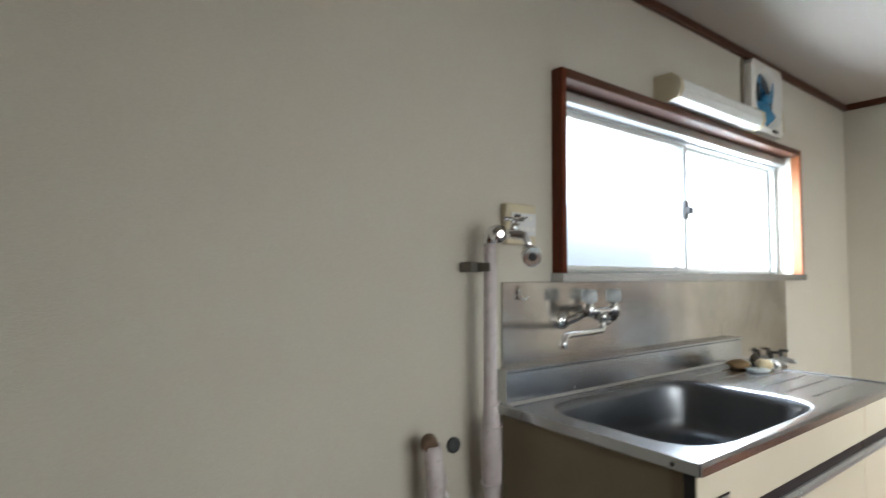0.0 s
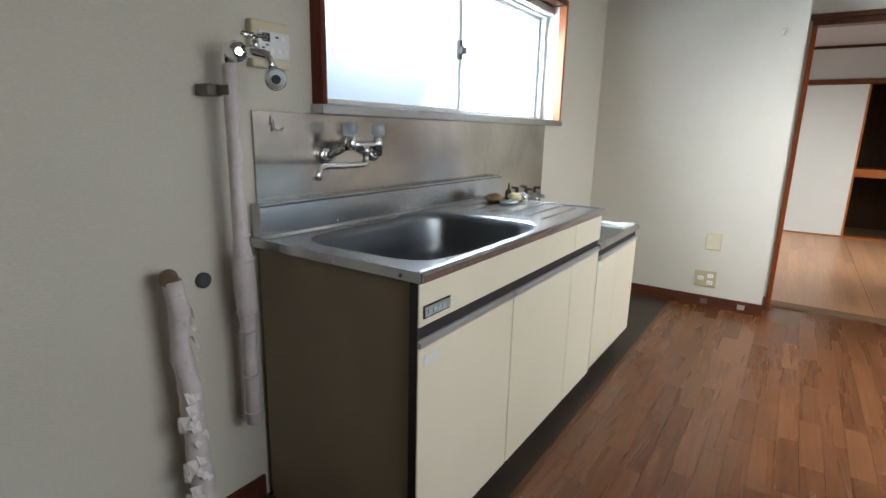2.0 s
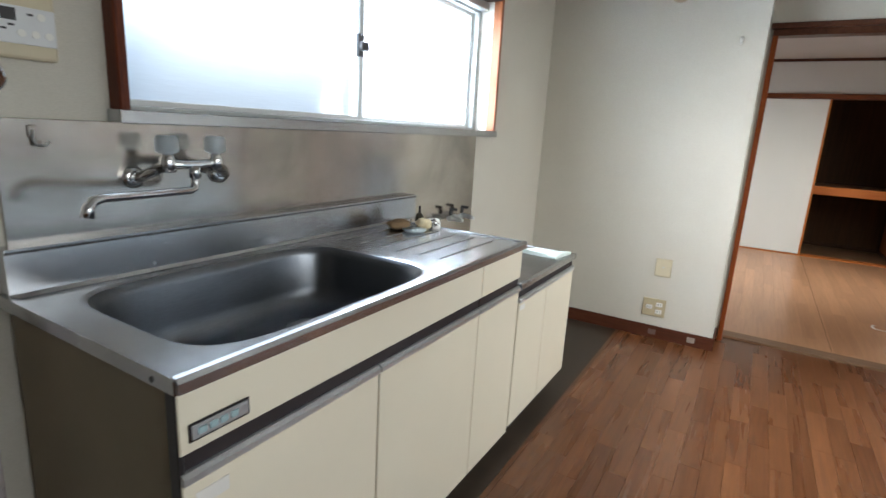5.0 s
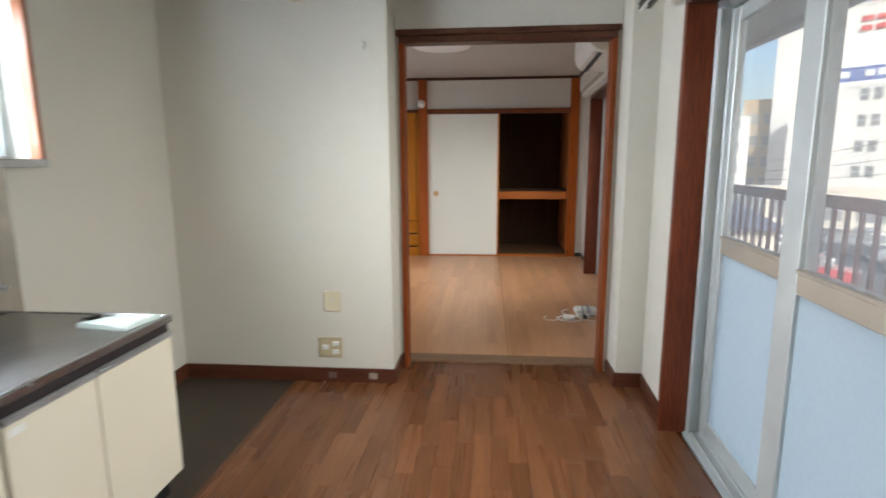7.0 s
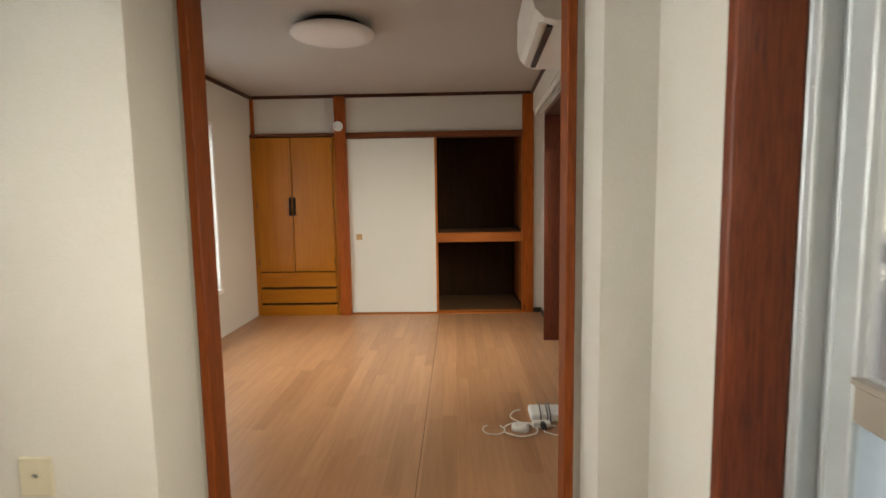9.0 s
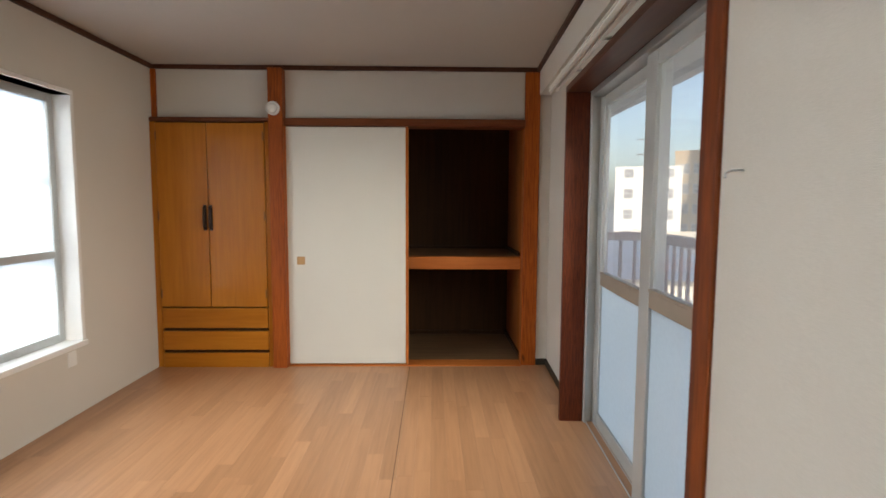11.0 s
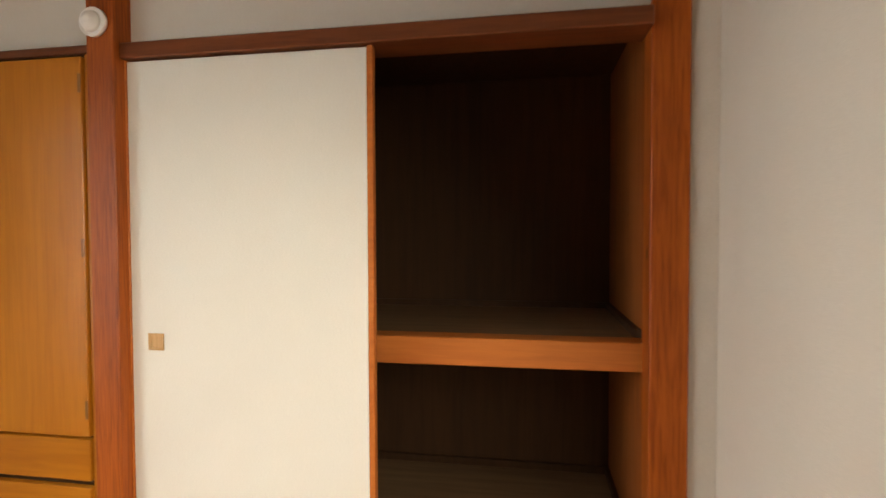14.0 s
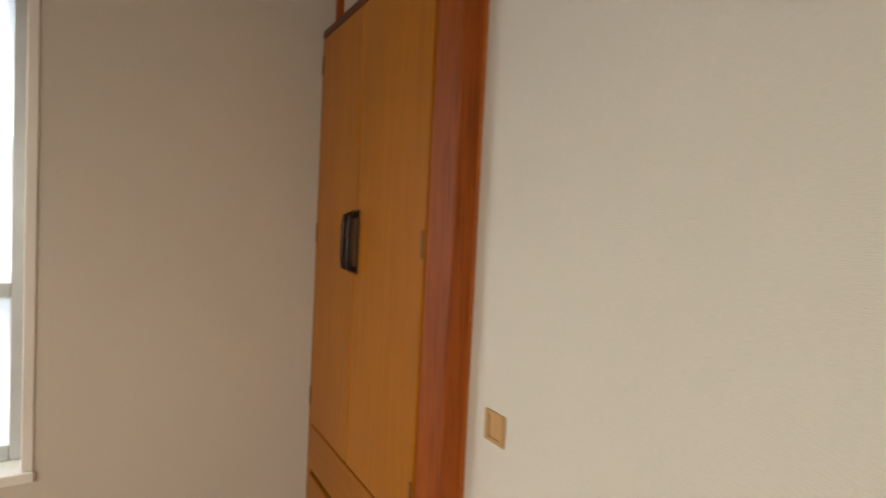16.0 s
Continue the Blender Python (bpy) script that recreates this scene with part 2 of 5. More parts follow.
M_GAP = plain("dark_joint", (0.02, 0.012, 0.008), 0.7, bump=0)
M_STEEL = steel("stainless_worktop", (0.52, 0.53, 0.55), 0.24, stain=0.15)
# basin steel darker and bluer than the worktop: recess shade put into colour
M_STEELB = steel("stainless_basin_shaded", (0.21, 0.225, 0.25), 0.33)
M_STEELW = steel("stainless_splash", (0.56, 0.52, 0.475), 0.17, (1, 14, 14), 0.42, 0.12)
M_CHROME = plain("chrome", (0.78, 0.79, 0.80), 0.09, 1.0, vary=0.03, bump=0)
M_CREAM = plain("cream_laminate", (0.73, 0.67, 0.535), 0.38, vary=0.03, scale=2.5, bump=0.03)
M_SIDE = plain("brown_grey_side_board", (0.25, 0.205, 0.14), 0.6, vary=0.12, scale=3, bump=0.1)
M_BLACK = plain("black_plastic", (0.015, 0.014, 0.015), 0.4, bump=0)
M_CHANNEL = plain("dark_handle_channel", (0.018, 0.012, 0.013), 0.55, bump=0)
M_ALU = plain("aluminium", (0.60, 0.62, 0.63), 0.38, 0.85, vary=0.05, scale=10, bump=0.03)
M_ALUW = plain("pale_anodised_aluminium", (0.53, 0.55, 0.545), 0.45, 0.4, vary=0.06, scale=8, bump=0.04)
M_ALUB = plain("bronze_midrail", (0.40, 0.345, 0.28), 0.45, 0.35, vary=0.06, scale=8, bump=0.04)
# clear glass with pale scatter: outdoor haze painted into a slightly dirty pane
M_GLASS = frosted("hazed_clear_glass", (0.98, 0.985, 0.97), 0.0, (1, 1, 1), 0.74, 0.0)
M_FROST = frosted("frosted_glass", (0.86, 0.925, 0.95), 0.5, (1, 1, 1), 0.06)
M_FROSTK = frosted("figured_glass", (0.90, 0.95, 1.0), 0.45, (0.25, 1, 4), 0.55)
M_WHITEP = plain("white_plastic", (0.78, 0.77, 0.73), 0.4, vary=0.03, bump=0)
M_IVORY = plain("aged_ivory_plastic", (0.58, 0.515, 0.36), 0.45, vary=0.05, bump=0)
M_FUSUMA = wallpaper("fusuma_paper", (0.755, 0.735, 0.665), 0.35)
M_WRAP = plain("pale_pipe_wrap", (0.60, 0.545, 0.56), 0.7, vary=0.1, scale=20, bump=0.4, dirt=(0.42, 0.36, 0.33))
M_BLUE = plain("blue_fan_blade", (0.03, 0.22, 0.42), 0.4, vary=0.1, bump=0)
M_CONC = plain("pale_concrete", (0.50, 0.50, 0.49), 0.85, vary=0.1, scale=2, bump=0.3)
M_RUST = plain("red_brown_rail_paint", (0.17, 0.062, 0.048), 0.5, vary=0.15, scale=12, bump=0.15)
M_ASPH = plain("asphalt", (0.12, 0.12, 0.12), 0.9, vary=0.2, scale=0.4, grain=30, bump=0.3, dist=0.01)
M_FACADE = plain("white_facade", (0.78, 0.77, 0.73), 0.8, vary=0.04, scale=0.15, grain=4, bump=0.05)
M_FACADEB = plain("cream_facade", (0.72, 0.66, 0.55), 0.8, vary=0.05, scale=0.2, grain=4, bump=0.05)
M_BAND = plain("beige_balcony_band", (0.56, 0.46, 0.33), 0.8, vary=0.05, scale=0.3, grain=4, bump=0.05)
M_TAN = plain("tan_facade", (0.50, 0.38, 0.24), 0.8, vary=0.06, scale=0.3, grain=4, bump=0.05)
M_WINFAR = plain("far_window_glass", (0.24, 0.25, 0.26), 0.25, vary=0.2, scale=0.6, bump=0)
M_RED = plain("red_sign", (0.62, 0.09, 0.08), 0.5, vary=0.04, scale=0.3, bump=0)
M_SIGNB = plain("blue_sign", (0.13, 0.18, 0.42), 0.5, vary=0.04, scale=0.3, bump=0)
M_SIGNW = plain("white_sign", (0.82, 0.82, 0.82), 0.5, vary=0.02, bump=0)
M_GREEN = plain("green_sign", (0.10, 0.40, 0.16), 0.5, vary=0.04, bump=0)
M_ROOF = plain("blue_grey_roof_tile", (0.11, 0.13, 0.18), 0.6, vary=0.15, scale=1.5, grain=6, bump=0.3, dist=0.02)


# ---- building helpers ----
def box(bm, lo, hi, bev=0.0, seg=1):
    g = bmesh.ops.create_cube(bm, size=1.0)
    c = [(a + b) / 2 for a, b in zip(lo, hi)]
    s = [abs(b - a) for a, b in zip(lo, hi)]
    for v in g["verts"]:
        v.co = Vector((c[0] + v.co.x * s[0], c[1] + v.co.y * s[1], c[2] + v.co.z * s[2]))
    if bev:
        edges = {e for v in g["verts"] for e in v.link_edges}
        bmesh.ops.bevel(bm, geom=list(edges), offset=min(bev, min(s) * 0.45), segments=seg, affect="EDGES", profile=0.5)
    return bm


def cuboid(lo, hi, bev=0.0, seg=1):
    return box(bmesh.new(), lo, hi, bev, seg)


def boxes(*spans, bev=0.0):
    bm = bmesh.new()
    for lo, hi in spans:
        box(bm, lo, hi, bev)
    return bm


def tube(bm, pts, radii, seg=12, close=True):
    """A round rod swept along points; radii one number or one a point."""
    pts = [Vector(p) for p in pts]
    if isinstance(radii, (int, float)):
        radii = [radii] * len(pts)
    rings = []
    up = None
    for i, p in enumerate(pts):
        a = pts[max(i - 1, 0)]
        b = pts[min(i + 1, len(pts) - 1)]
        d = (b - a).normalized()
        if up is None:
            up = d.orthogonal().normalized()
        up = (up - d * up.dot(d)).normalized()
        side = d.cross(up)
        rings.append([bm.verts.new(p + (up * math.cos(t) + side * math.sin(t)) * radii[i]) for t in [2 * math.pi * k / seg for k in range(seg)]])
    for r0, r1 in zip(rings, rings[1:]):
        for k in range(seg):
            f = bm.faces.new((r0[k], r0[(k + 1) % seg], r1[(k + 1) % seg], r1[k]))
            f.smooth = True
    if close:
        bm.faces.new(list(reversed(rings[0])))
        bm.faces.new(rings[-1])
    return bm


def arc(c, r, a0, a1, n, u, v):
    c, u, v = Vector(c), Vector(u), Vector(v)
    return [c + u * (r * math.cos(a0 + (a1 - a0) * k / n)) + v * (r * math.sin(a0 + (a1 - a0) * k / n)) for k in range(n + 1)]


def disc(bm, c, axis, r, h, seg=24, r2=None):
    c, axis = Vector(c), Vector(axis).normalized()
    return tube(bm, [c, c + axis * h], [r, r if r2 is None else r2], seg)


def prism(bm, outline, axis, a, b):
    """A closed outline of (u, v) pushed from a to b along an axis. For x: (y, z); y: (x, z); z: (x, y)."""
    def at(u, v, w):
        return {"x": (w, u, v), "y": (u, w, v), "z": (u, v, w)}[axis]
    r0 = [bm.verts.new(at(u, v, a)) for u, v in outline]
    r1 = [bm.verts.new(at(u, v, b)) for u, v in outline]
    n = len(outline)
    for k in range(n):
        bm.faces.new((r0[k], r0[(k + 1) % n], r1[(k + 1) % n], r1[k]))
    bm.faces.new(list(reversed(r0)))
    bm.faces.new(r1)
    bmesh.ops.recalc_face_normals(bm, faces=bm.faces[:])
    return bm


def mesh_ob(name, bm, mat):
    bmesh.ops.recalc_face_normals(bm, faces=bm.faces[:])
    me = bpy.data.meshes.new(name)
    bm.to_mesh(me)
    bm.free()
    me.materials.append(mat)
    return new(name, me)


def part(name, bm, mat, parent, label=""):
    ob = mesh_ob(name, bm, mat)
    ob.parent = parent
    if parent is not None:
        base, p = Matrix(), parent
        while p is not None:
            base = p.matrix_parent_inverse @ p.matrix_basis @ base
            p = p.parent
        ob.matrix_parent_inverse = base.inverted()
    if label:
        tagged(ob, label)
    return ob


def thing(name, base, label, category, group="", kind=""):
    ob = new(name)
    ob.empty_display_size = 0.05
    ob.matrix_basis = Matrix.Translation(base)
    return tagged(ob, label, category, group, kind)


def struct(name, bm, mat, label="", category=""):
    ob = mesh_ob(name, bm, mat)
    return tagged(ob, label or name.replace("_", " "), category or name.split("_")[0], kind="structure")


def skewed(ob, pivot):
    """The balcony front stands a little askew to the rooms: turn ob about an upright axis at pivot."""
    ob.matrix_basis = skew_about(pivot) @ ob.matrix_basis
    return ob


# ---- the large structure ----
EY = 0.088                   # corner of the end wall
KX0, KX1 = -1.30, 4.165      # kitchen, along the walk
WY = 1.275                   # wall behind the sink
BK = -1.238                  # kitchen's balcony wall
BR = -1.57                   # room's balcony wall
OX0, OX1 = 4.41, 4.475        # wall with the opening
RX1 = 8.03                   # closet front
KH, RH = 2.29, 2.185         # ceilings
JK, JR = 3.745, 6.995         # far jambs of the balcony doors
DK, DR = 0.47, 5.445          # near jambs; the kitchen's is unseen, set wide to let light in
HEAD = 1.80
T = 0.12

# sink wall with its window, going on as the room's wall with the second window
WX0, WX1, WZ0, WZ1 = 1.47, 3.322, 1.215, 1.85
struct("wall_north", boxes(((KX0 - T, WY, -0.2), (WX0, WY + T, 2.5)), ((WX1, WY, -0.2), (OX1 - 0.07, WY + T, 2.5)),
       ((WX0, WY, -0.2), (WX1, WY + T, WZ0)), ((WX0, WY, WZ1), (WX1, WY + T, 2.5))), M_WALL, "cream woven wallpaper wall behind the sink", "wall")
RW0, RW1, RWZ0, RWZ1 = 5.58, 7.18, 0.42, 1.80
NY = 1.285
struct("wall_room_north", boxes(((OX1 - 0.07, NY, -0.2), (RW0, NY + T, 2.5)), ((RW1, NY, -0.2), (9.1, NY + T, 2.5)),
       ((RW0, NY, -0.2), (RW1, NY + T, RWZ0)), ((RW0, NY, RWZ1), (RW1, NY + T, 2.5))), M_WALLR, "pale wallpaper wall with a tall window", "wall")
struct("wall_end", cuboid((KX1, EY, -0.02), (OX0 - 0.004, WY, KH + 0.1)), M_WALL, "cream wallpaper wall beside the wide opening", "wall")
OL, OR = 0.042, -1.048      # clear opening
struct("wall_opening", boxes(((OX0, OL + 0.02, -0.02), (OX1, WY, 2.45)), ((OX0, BR - T, -0.02), (OX1, OR - 0.02, 2.45)),
       ((OX0, OR - 0.02, 1.845), (OX1, OL + 0.02, 2.45))), M_WALL, "cream wallpaper wall with a wide framed opening", "wall")
struct("wall_pillar", cuboid((4.21, BK - 0.05, -0.02), (OX0 - 0.004, -1.10, KH + 0.1)), M_WALL, "cream wallpapered pillar beside the opening", "wall")
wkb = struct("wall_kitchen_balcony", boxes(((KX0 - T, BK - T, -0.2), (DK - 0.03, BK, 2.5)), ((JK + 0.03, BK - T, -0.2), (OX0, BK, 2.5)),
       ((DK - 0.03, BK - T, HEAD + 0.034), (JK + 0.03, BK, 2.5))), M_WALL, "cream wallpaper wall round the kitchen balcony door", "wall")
wrb = struct("wall_room_balcony", boxes(((OX1, BR - T, -0.2), (DR - 0.03, BR, 2.5)), ((JR + 0.03, BR - T, -0.2), (9.1, BR, 2.5)),
       ((DR - 0.03, BR - T, HEAD + 0.034), (JR + 0.03, BR, 2.5))), M_WALLR, "cream wallpaper wall round the room's balcony door", "wall")
skewed(wkb, PIVK), skewed(wrb, PIVR)
struct("wall_west", cuboid((KX0 - T, BK - T, -0.2), (KX0, WY + T, 2.5)), M_WALL, "plain cream wall closing the kitchen", "wall")
struct("ceiling_kitchen", cuboid((KX0 - T, BK - T, KH), (OX0, WY + T, KH + 0.15)), M_CEIL, "pale board ceiling of the kitchen", "ceiling")
struct("ceiling_room", cuboid((OX1, BR - T, RH), (9.1, NY + T, RH + 0.15)), M_CEIL, "pale board ceiling of the room", "ceiling")
struct("roof_slab", cuboid((KX0 - 0.4, -2.2, 2.5), (9.3, 1.7, 2.7)), M_CONC, "concrete slab above the flat", "slab")
struct("slab_floor", cuboid((KX0 - T, BR - T, -0.25), (9.1, NY + T, -0.012)), M_GAP, "dark slab under the floorboards", "slab")
struct("building_base", cuboid((KX0 - T, -2.35, -5.5), (9.1, NY + T, -0.26)), M_CONC, "lower storeys of the same concrete block of flats", "building")
# closet front wall above the rails, closet shell behind
struct("wall_closet_top", boxes(((RX1, -1.49, 1.81), (RX1 + 0.05, NY, RH))), M_WALLR, "white wallpaper strip over the closet doors", "wall")
struct("wall_closet_side", cuboid((RX1 - 0.005, BR, -0.02), (9.0, -1.488, RH)), M_WALLR, "narrow wallpaper return beside the closet post", "wall")
struct("wall_east", cuboid((8.95, BR - T, -0.2), (9.07, NY + T, 2.5)), M_PLY, "plywood back wall of the closet, shade painted into its brown", "wall")

# trims
def trim(name, *spans, mat=M_TRIM, bev=0.003, label="dark brown wooden trim"):
    return struct(name, boxes(*spans, bev=bev), mat, label, "trim")


c = 0.022
trim("trim_ceiling_kitchen", ((KX0, WY - c, KH - 0.038), (KX1, WY, KH)), ((KX1 - c, EY - c, KH - 0.038), (KX1, WY - c, KH)),
     ((KX1, EY - c, KH - 0.038), (OX0, EY, KH)), ((OX0 - c, -1.10, KH - 0.038), (OX0, EY - c, KH)),
     label="dark brown wooden cornice along the kitchen ceiling")
trim("trim_ceiling_room", ((OX1, NY - c, RH - 0.03), (RX1, NY, RH)), ((RX1 - c, BR, RH - 0.03), (RX1, NY - c, RH)),
     mat=M_TRIM, label="brown wooden cornice along the room ceiling")
skewed(trim("trim_ceiling_balcony", ((OX1 + 0.06, BR + 0.09, RH - 0.03), (RX1 - c - 0.003, BR + 0.09 + c, RH)), label="brown wooden cornice above the balcony door"), PIVR)
skewed(struct("beam_balcony", cuboid((OX1 + 0.06, BR, 1.99), (RX1 - 0.03, BR + 0.09, RH)), M_WALLR, "cream wallpapered beam above the balcony door", "beam"), PIVR)
B = 0.082
b = 0.012
trim("baseboard_kitchen", ((KX0, WY - b, 0), (1.2, WY, B)), ((3.17, WY - b, 0), (KX1, WY, B)), ((KX1 - b, EY - b, 0), (KX1, WY - b, B)), ((KX1, EY - b, 0), (OX0 - 0.01, EY, B)),
     ((4.21 - b, BK, 0), (4.21, -1.10 + b, B)), ((4.21, -1.10, 0), (OX0 - 0.01, -1.10 + b, B)),
     mat=wood("baseboard_wood", (0.06, 0.018, 0.010), (0.11, 0.036, 0.018), "Y", 0.4), label="dark red-brown wooden skirting in the kitchen")
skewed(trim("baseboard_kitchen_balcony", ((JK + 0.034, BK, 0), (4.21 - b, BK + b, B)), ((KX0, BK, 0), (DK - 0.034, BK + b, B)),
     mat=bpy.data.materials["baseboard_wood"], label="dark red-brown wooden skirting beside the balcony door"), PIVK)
trim("baseboard_room_return", ((RX1 - 0.016, BR, 0.012), (RX1 - 0.006, -1.488, 0.062)), mat=plain("dark_vinyl_skirting_return", (0.035, 0.028, 0.018), 0.5), label="thin dark vinyl skirting beside the closet post")
skewed(trim("baseboard_room", ((JR + 0.035, BR, 0.012), (RX1 - 0.016, BR + 0.01, 0.062)), ((OX1 + 0.003, BR + 0.094, 0.012), (DR - 0.102, BR + 0.104, 0.062)),
     mat=plain("dark_vinyl_skirting", (0.035, 0.028, 0.018), 0.5), label="thin dark vinyl skirting in the room"), PIVR)

# opening frame
of = thing("opening_frame", (OX0, -0.5, 0), "red-brown varnished wooden frame round the wide opening", "door frame", kind="structure")
part("jamb", cuboid((OX0 - 0.018, OL, 0.0), (OX1 + 0.015, OL + 0.028, 1.82), 0.003), M_FRAME, of)
part("jamb", cuboid((OX0 - 0.018, OR - 0.028, 0.0), (OX1 + 0.015, OR, 1.82), 0.003), M_FRAME, of)
part("head", cuboid((OX0 - 0.018, OR - 0.028, 1.82), (OX1 + 0.015, OL + 0.028, 1.855), 0.003), M_TRIM, of)
part("cap", cuboid((OX0 - 0.035, OR - 0.040, 1.855), (OX0 + 0.02, OL + 0.040, 1.885), 0.004), M_TRIM, of)
part("sill", cuboid((4.478, OR - 0.02, -0.01), (4.59, OL + 0.02, 0.0165), 0.004), wood("worn_sill_wood", (0.13, 0.07, 0.035), (0.23, 0.14, 0.08), "Y", 0.5), of, "worn brown wooden sill")

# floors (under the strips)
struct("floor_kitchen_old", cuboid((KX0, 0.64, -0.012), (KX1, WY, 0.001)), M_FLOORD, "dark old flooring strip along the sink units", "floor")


# ---- balcony doors ----
def balcony_door(name, x0, x1, wall_y, sash_y, label, count=2, meet=None, drop=0.0):
    """Wooden lining, aluminium frame and two sliding sashes, clear above and frosted below."""
    d = thing(name, ((x0 + x1) / 2, sash_y, 0), label, "balcony door", kind="structure")
    fy = wall_y + 0.032 if wall_y > -1.4 else wall_y + 0.10
    by = sash_y + 0.045
    for a, e in ((x0 - 0.032, x0), (x1, x1 + 0.032)):
        part("jamb", cuboid((a, by, 0.0), (e, fy, HEAD), 0.003), M_TRIMZ, d)
    part("head", cuboid((x0 - 0.032, by, HEAD), (x1 + 0.032, fy, HEAD + 0.035), 0.003), M_TRIM, d)
    for a, e in ((x0 - 0.032, x0), (x1, x1 + 0.032)):
        part("outer_frame", boxes(((a, sash_y - 0.06, -0.02), (e, by - 0.002, HEAD + 0.03)), ((a + (0.0 if a > x0 - 0.02 else 0.0) - (0.014 if a > x0 else 0), sash_y - 0.02, 0.0), (e + (0.014 if a < x0 else 0), sash_y - 0.008, HEAD)), bev=0.002), M_ALUW, d)
        sgn = -1 if a > x0 else 1
        edge = a if sgn < 0 else e
        part("frame_lip", cuboid((min(edge, edge + sgn * 0.02), by - 0.012, 0.0), (max(edge, edge + sgn * 0.02), by - 0.004, HEAD), 0.001), M_ALUW, d)
        for zz in (0.25, 0.62, 0.99, 1.36, 1.70):
            part("screw", disc(bmesh.new(), (edge + sgn * 0.010, by - 0.005, zz), (0, 1, 0), 0.004, 0.003, 8), M_ALU, d)
    part("top_track", boxes(((x0, sash_y - 0.06, HEAD - 0.025), (x1, by - 0.002, HEAD + 0.03)), bev=0.002), M_ALU, d)
    part("bottom_track", boxes(((x0, sash_y - 0.06, -0.03), (x1, by + 0.012, 0.008)), ((x0, sash_y + 0.026, 0.008), (x1, sash_y + 0.03, 0.02)), ((x0, sash_y - 0.014, 0.008), (x1, sash_y - 0.01, 0.02)), bev=0.001), M_ALUW, d)
    wide = (x1 - x0) / count
    for k in range(count):
        a, e = x1 - wide * (k + 1) - 0.035, x1 - wide * k + 0.035
        if meet:
            a, e = (meet - 0.035, x1) if k == 0 else (x0, meet + 0.035)
        dz = drop if k == 0 else 0.0
        a, e, yy = max(a, x0 + 0.012), min(e, x1 - 0.012), sash_y + (0.012 if k % 2 else -0.028)
        st_w = 0.105 if k % 2 else 0.055      # the meeting stile is wider
        s = part("sash", boxes(((a, yy - 0.016, 0.02), (a + 0.055, yy + 0.016, HEAD - 0.03)), ((e - st_w, yy - 0.016, 0.02), (e, yy + 0.016, HEAD - 0.03)),
                 ((a + 0.055, yy - 0.014, 0.02), (e - st_w, yy + 0.014, 0.09)), ((a + 0.055, yy - 0.014, HEAD - 0.085), (e - st_w, yy + 0.014, HEAD - 0.03)), bev=0.003), M_ALUW, d, "pale aluminium sliding sash")
        part("midrail", boxes(((a + 0.055, yy - 0.015, 0.825 - dz), (e - st_w, yy + 0.015, 0.885 - dz)), ((a + 0.05, yy - 0.02, 0.885 - dz), (e - st_w + 0.005, yy + 0.018, 0.897 - dz)), bev=0.002), M_ALUB, s, "bronze-tinted metal midrail")
        pane = part("pane", cuboid((a + 0.05, yy - 0.0025, 0.89 - dz), (e - st_w + 0.005, yy + 0.0025, HEAD - 0.08)), M_GLASS, s, "clear glass pane with painted haze")
        low = part("lower_pane", cuboid((a + 0.05, yy - 0.0025, 0.085), (e - st_w + 0.005, yy + 0.0025, 0.83 - dz)), M_FROST, s, "frosted glass lower pane")
        low.visible_shadow = False
        pane.visible_shadow = False
    return d


# only the far two sashes are known; three more added to widen the light
skewed(balcony_door("door_1", DK, JK, BK, -1.365, "aluminium sliding balcony door of the kitchen, closed, near sashes added", 5), PIVK)
d2 = balcony_door("door_2", DR, JR, BR, -1.64, "aluminium sliding balcony door of the room, closed", 2, 6.19, 0.04)
part("casing", cuboid((DR - 0.095, BR, 0.014), (DR - 0.033, BR + 0.104, HEAD + 0.035), 0.004), M_FRAME, d2, "orange-brown wooden casing")
skewed(d2, PIVR)
skewed(struct("wall_room_pier", cuboid((OX1 + 0.075, BR - 0.01, -0.01), (DR - 0.097, BR + 0.094, 1.866)), M_WALLR, "cream wallpapered pier beside the balcony door", "wall"), PIVR)

# ---- balcony ----
struct("balcony_floor", cuboid((KX0, -2.14, -0.26), (7.6, -1.36, -0.10)), M_CONC, "pale concrete balcony floor", "floor")
struct("balcony_soffit", boxes(((KX0, -2.20, 1.985), (9.9, -1.70, 2.20)), ((KX0, -1.70, 1.985), (4.4, -1.37, 2.20)), ((KX0, -2.20, 1.94), (9.9, -2.13, 1.985))), plain("grey_soffit_paint", (0.55, 0.53, 0.51), 0.85, vary=0.05, bump=0.2), "grey painted concrete soffit over the balcony", "soffit")
rail = thing("balcony_railing", (4, -2.06, -0.1), "red-brown painted metal balcony railing with flat balusters", "railing")
RY, RXE = -2.01, 7.29
part("top_rail", cuboid((KX0, RY - 0.03, 1.0), (RXE + 0.03, RY + 0.03, 1.05), 0.006), M_RUST, rail)
part("end_top_rail", cuboid((RXE - 0.03, RY + 0.03, 1.0), (RXE + 0.03, -1.70, 1.05), 0.006), M_RUST, rail)
part("bottom_rail", cuboid((KX0, RY - 0.015, 0.02), (RXE + 0.015, RY + 0.015, 0.05), 0.003), M_RUST, rail)
part("end_bottom_rail", cuboid((RXE - 0.015, RY + 0.015, 0.02), (RXE + 0.015, -1.70, 0.05), 0.003), M_RUST, rail)
post = part("post", cuboid((RXE - 0.017, RY - 0.017, -0.10), (RXE + 0.017, RY + 0.017, 1.0), 0.003), M_RUST, rail)
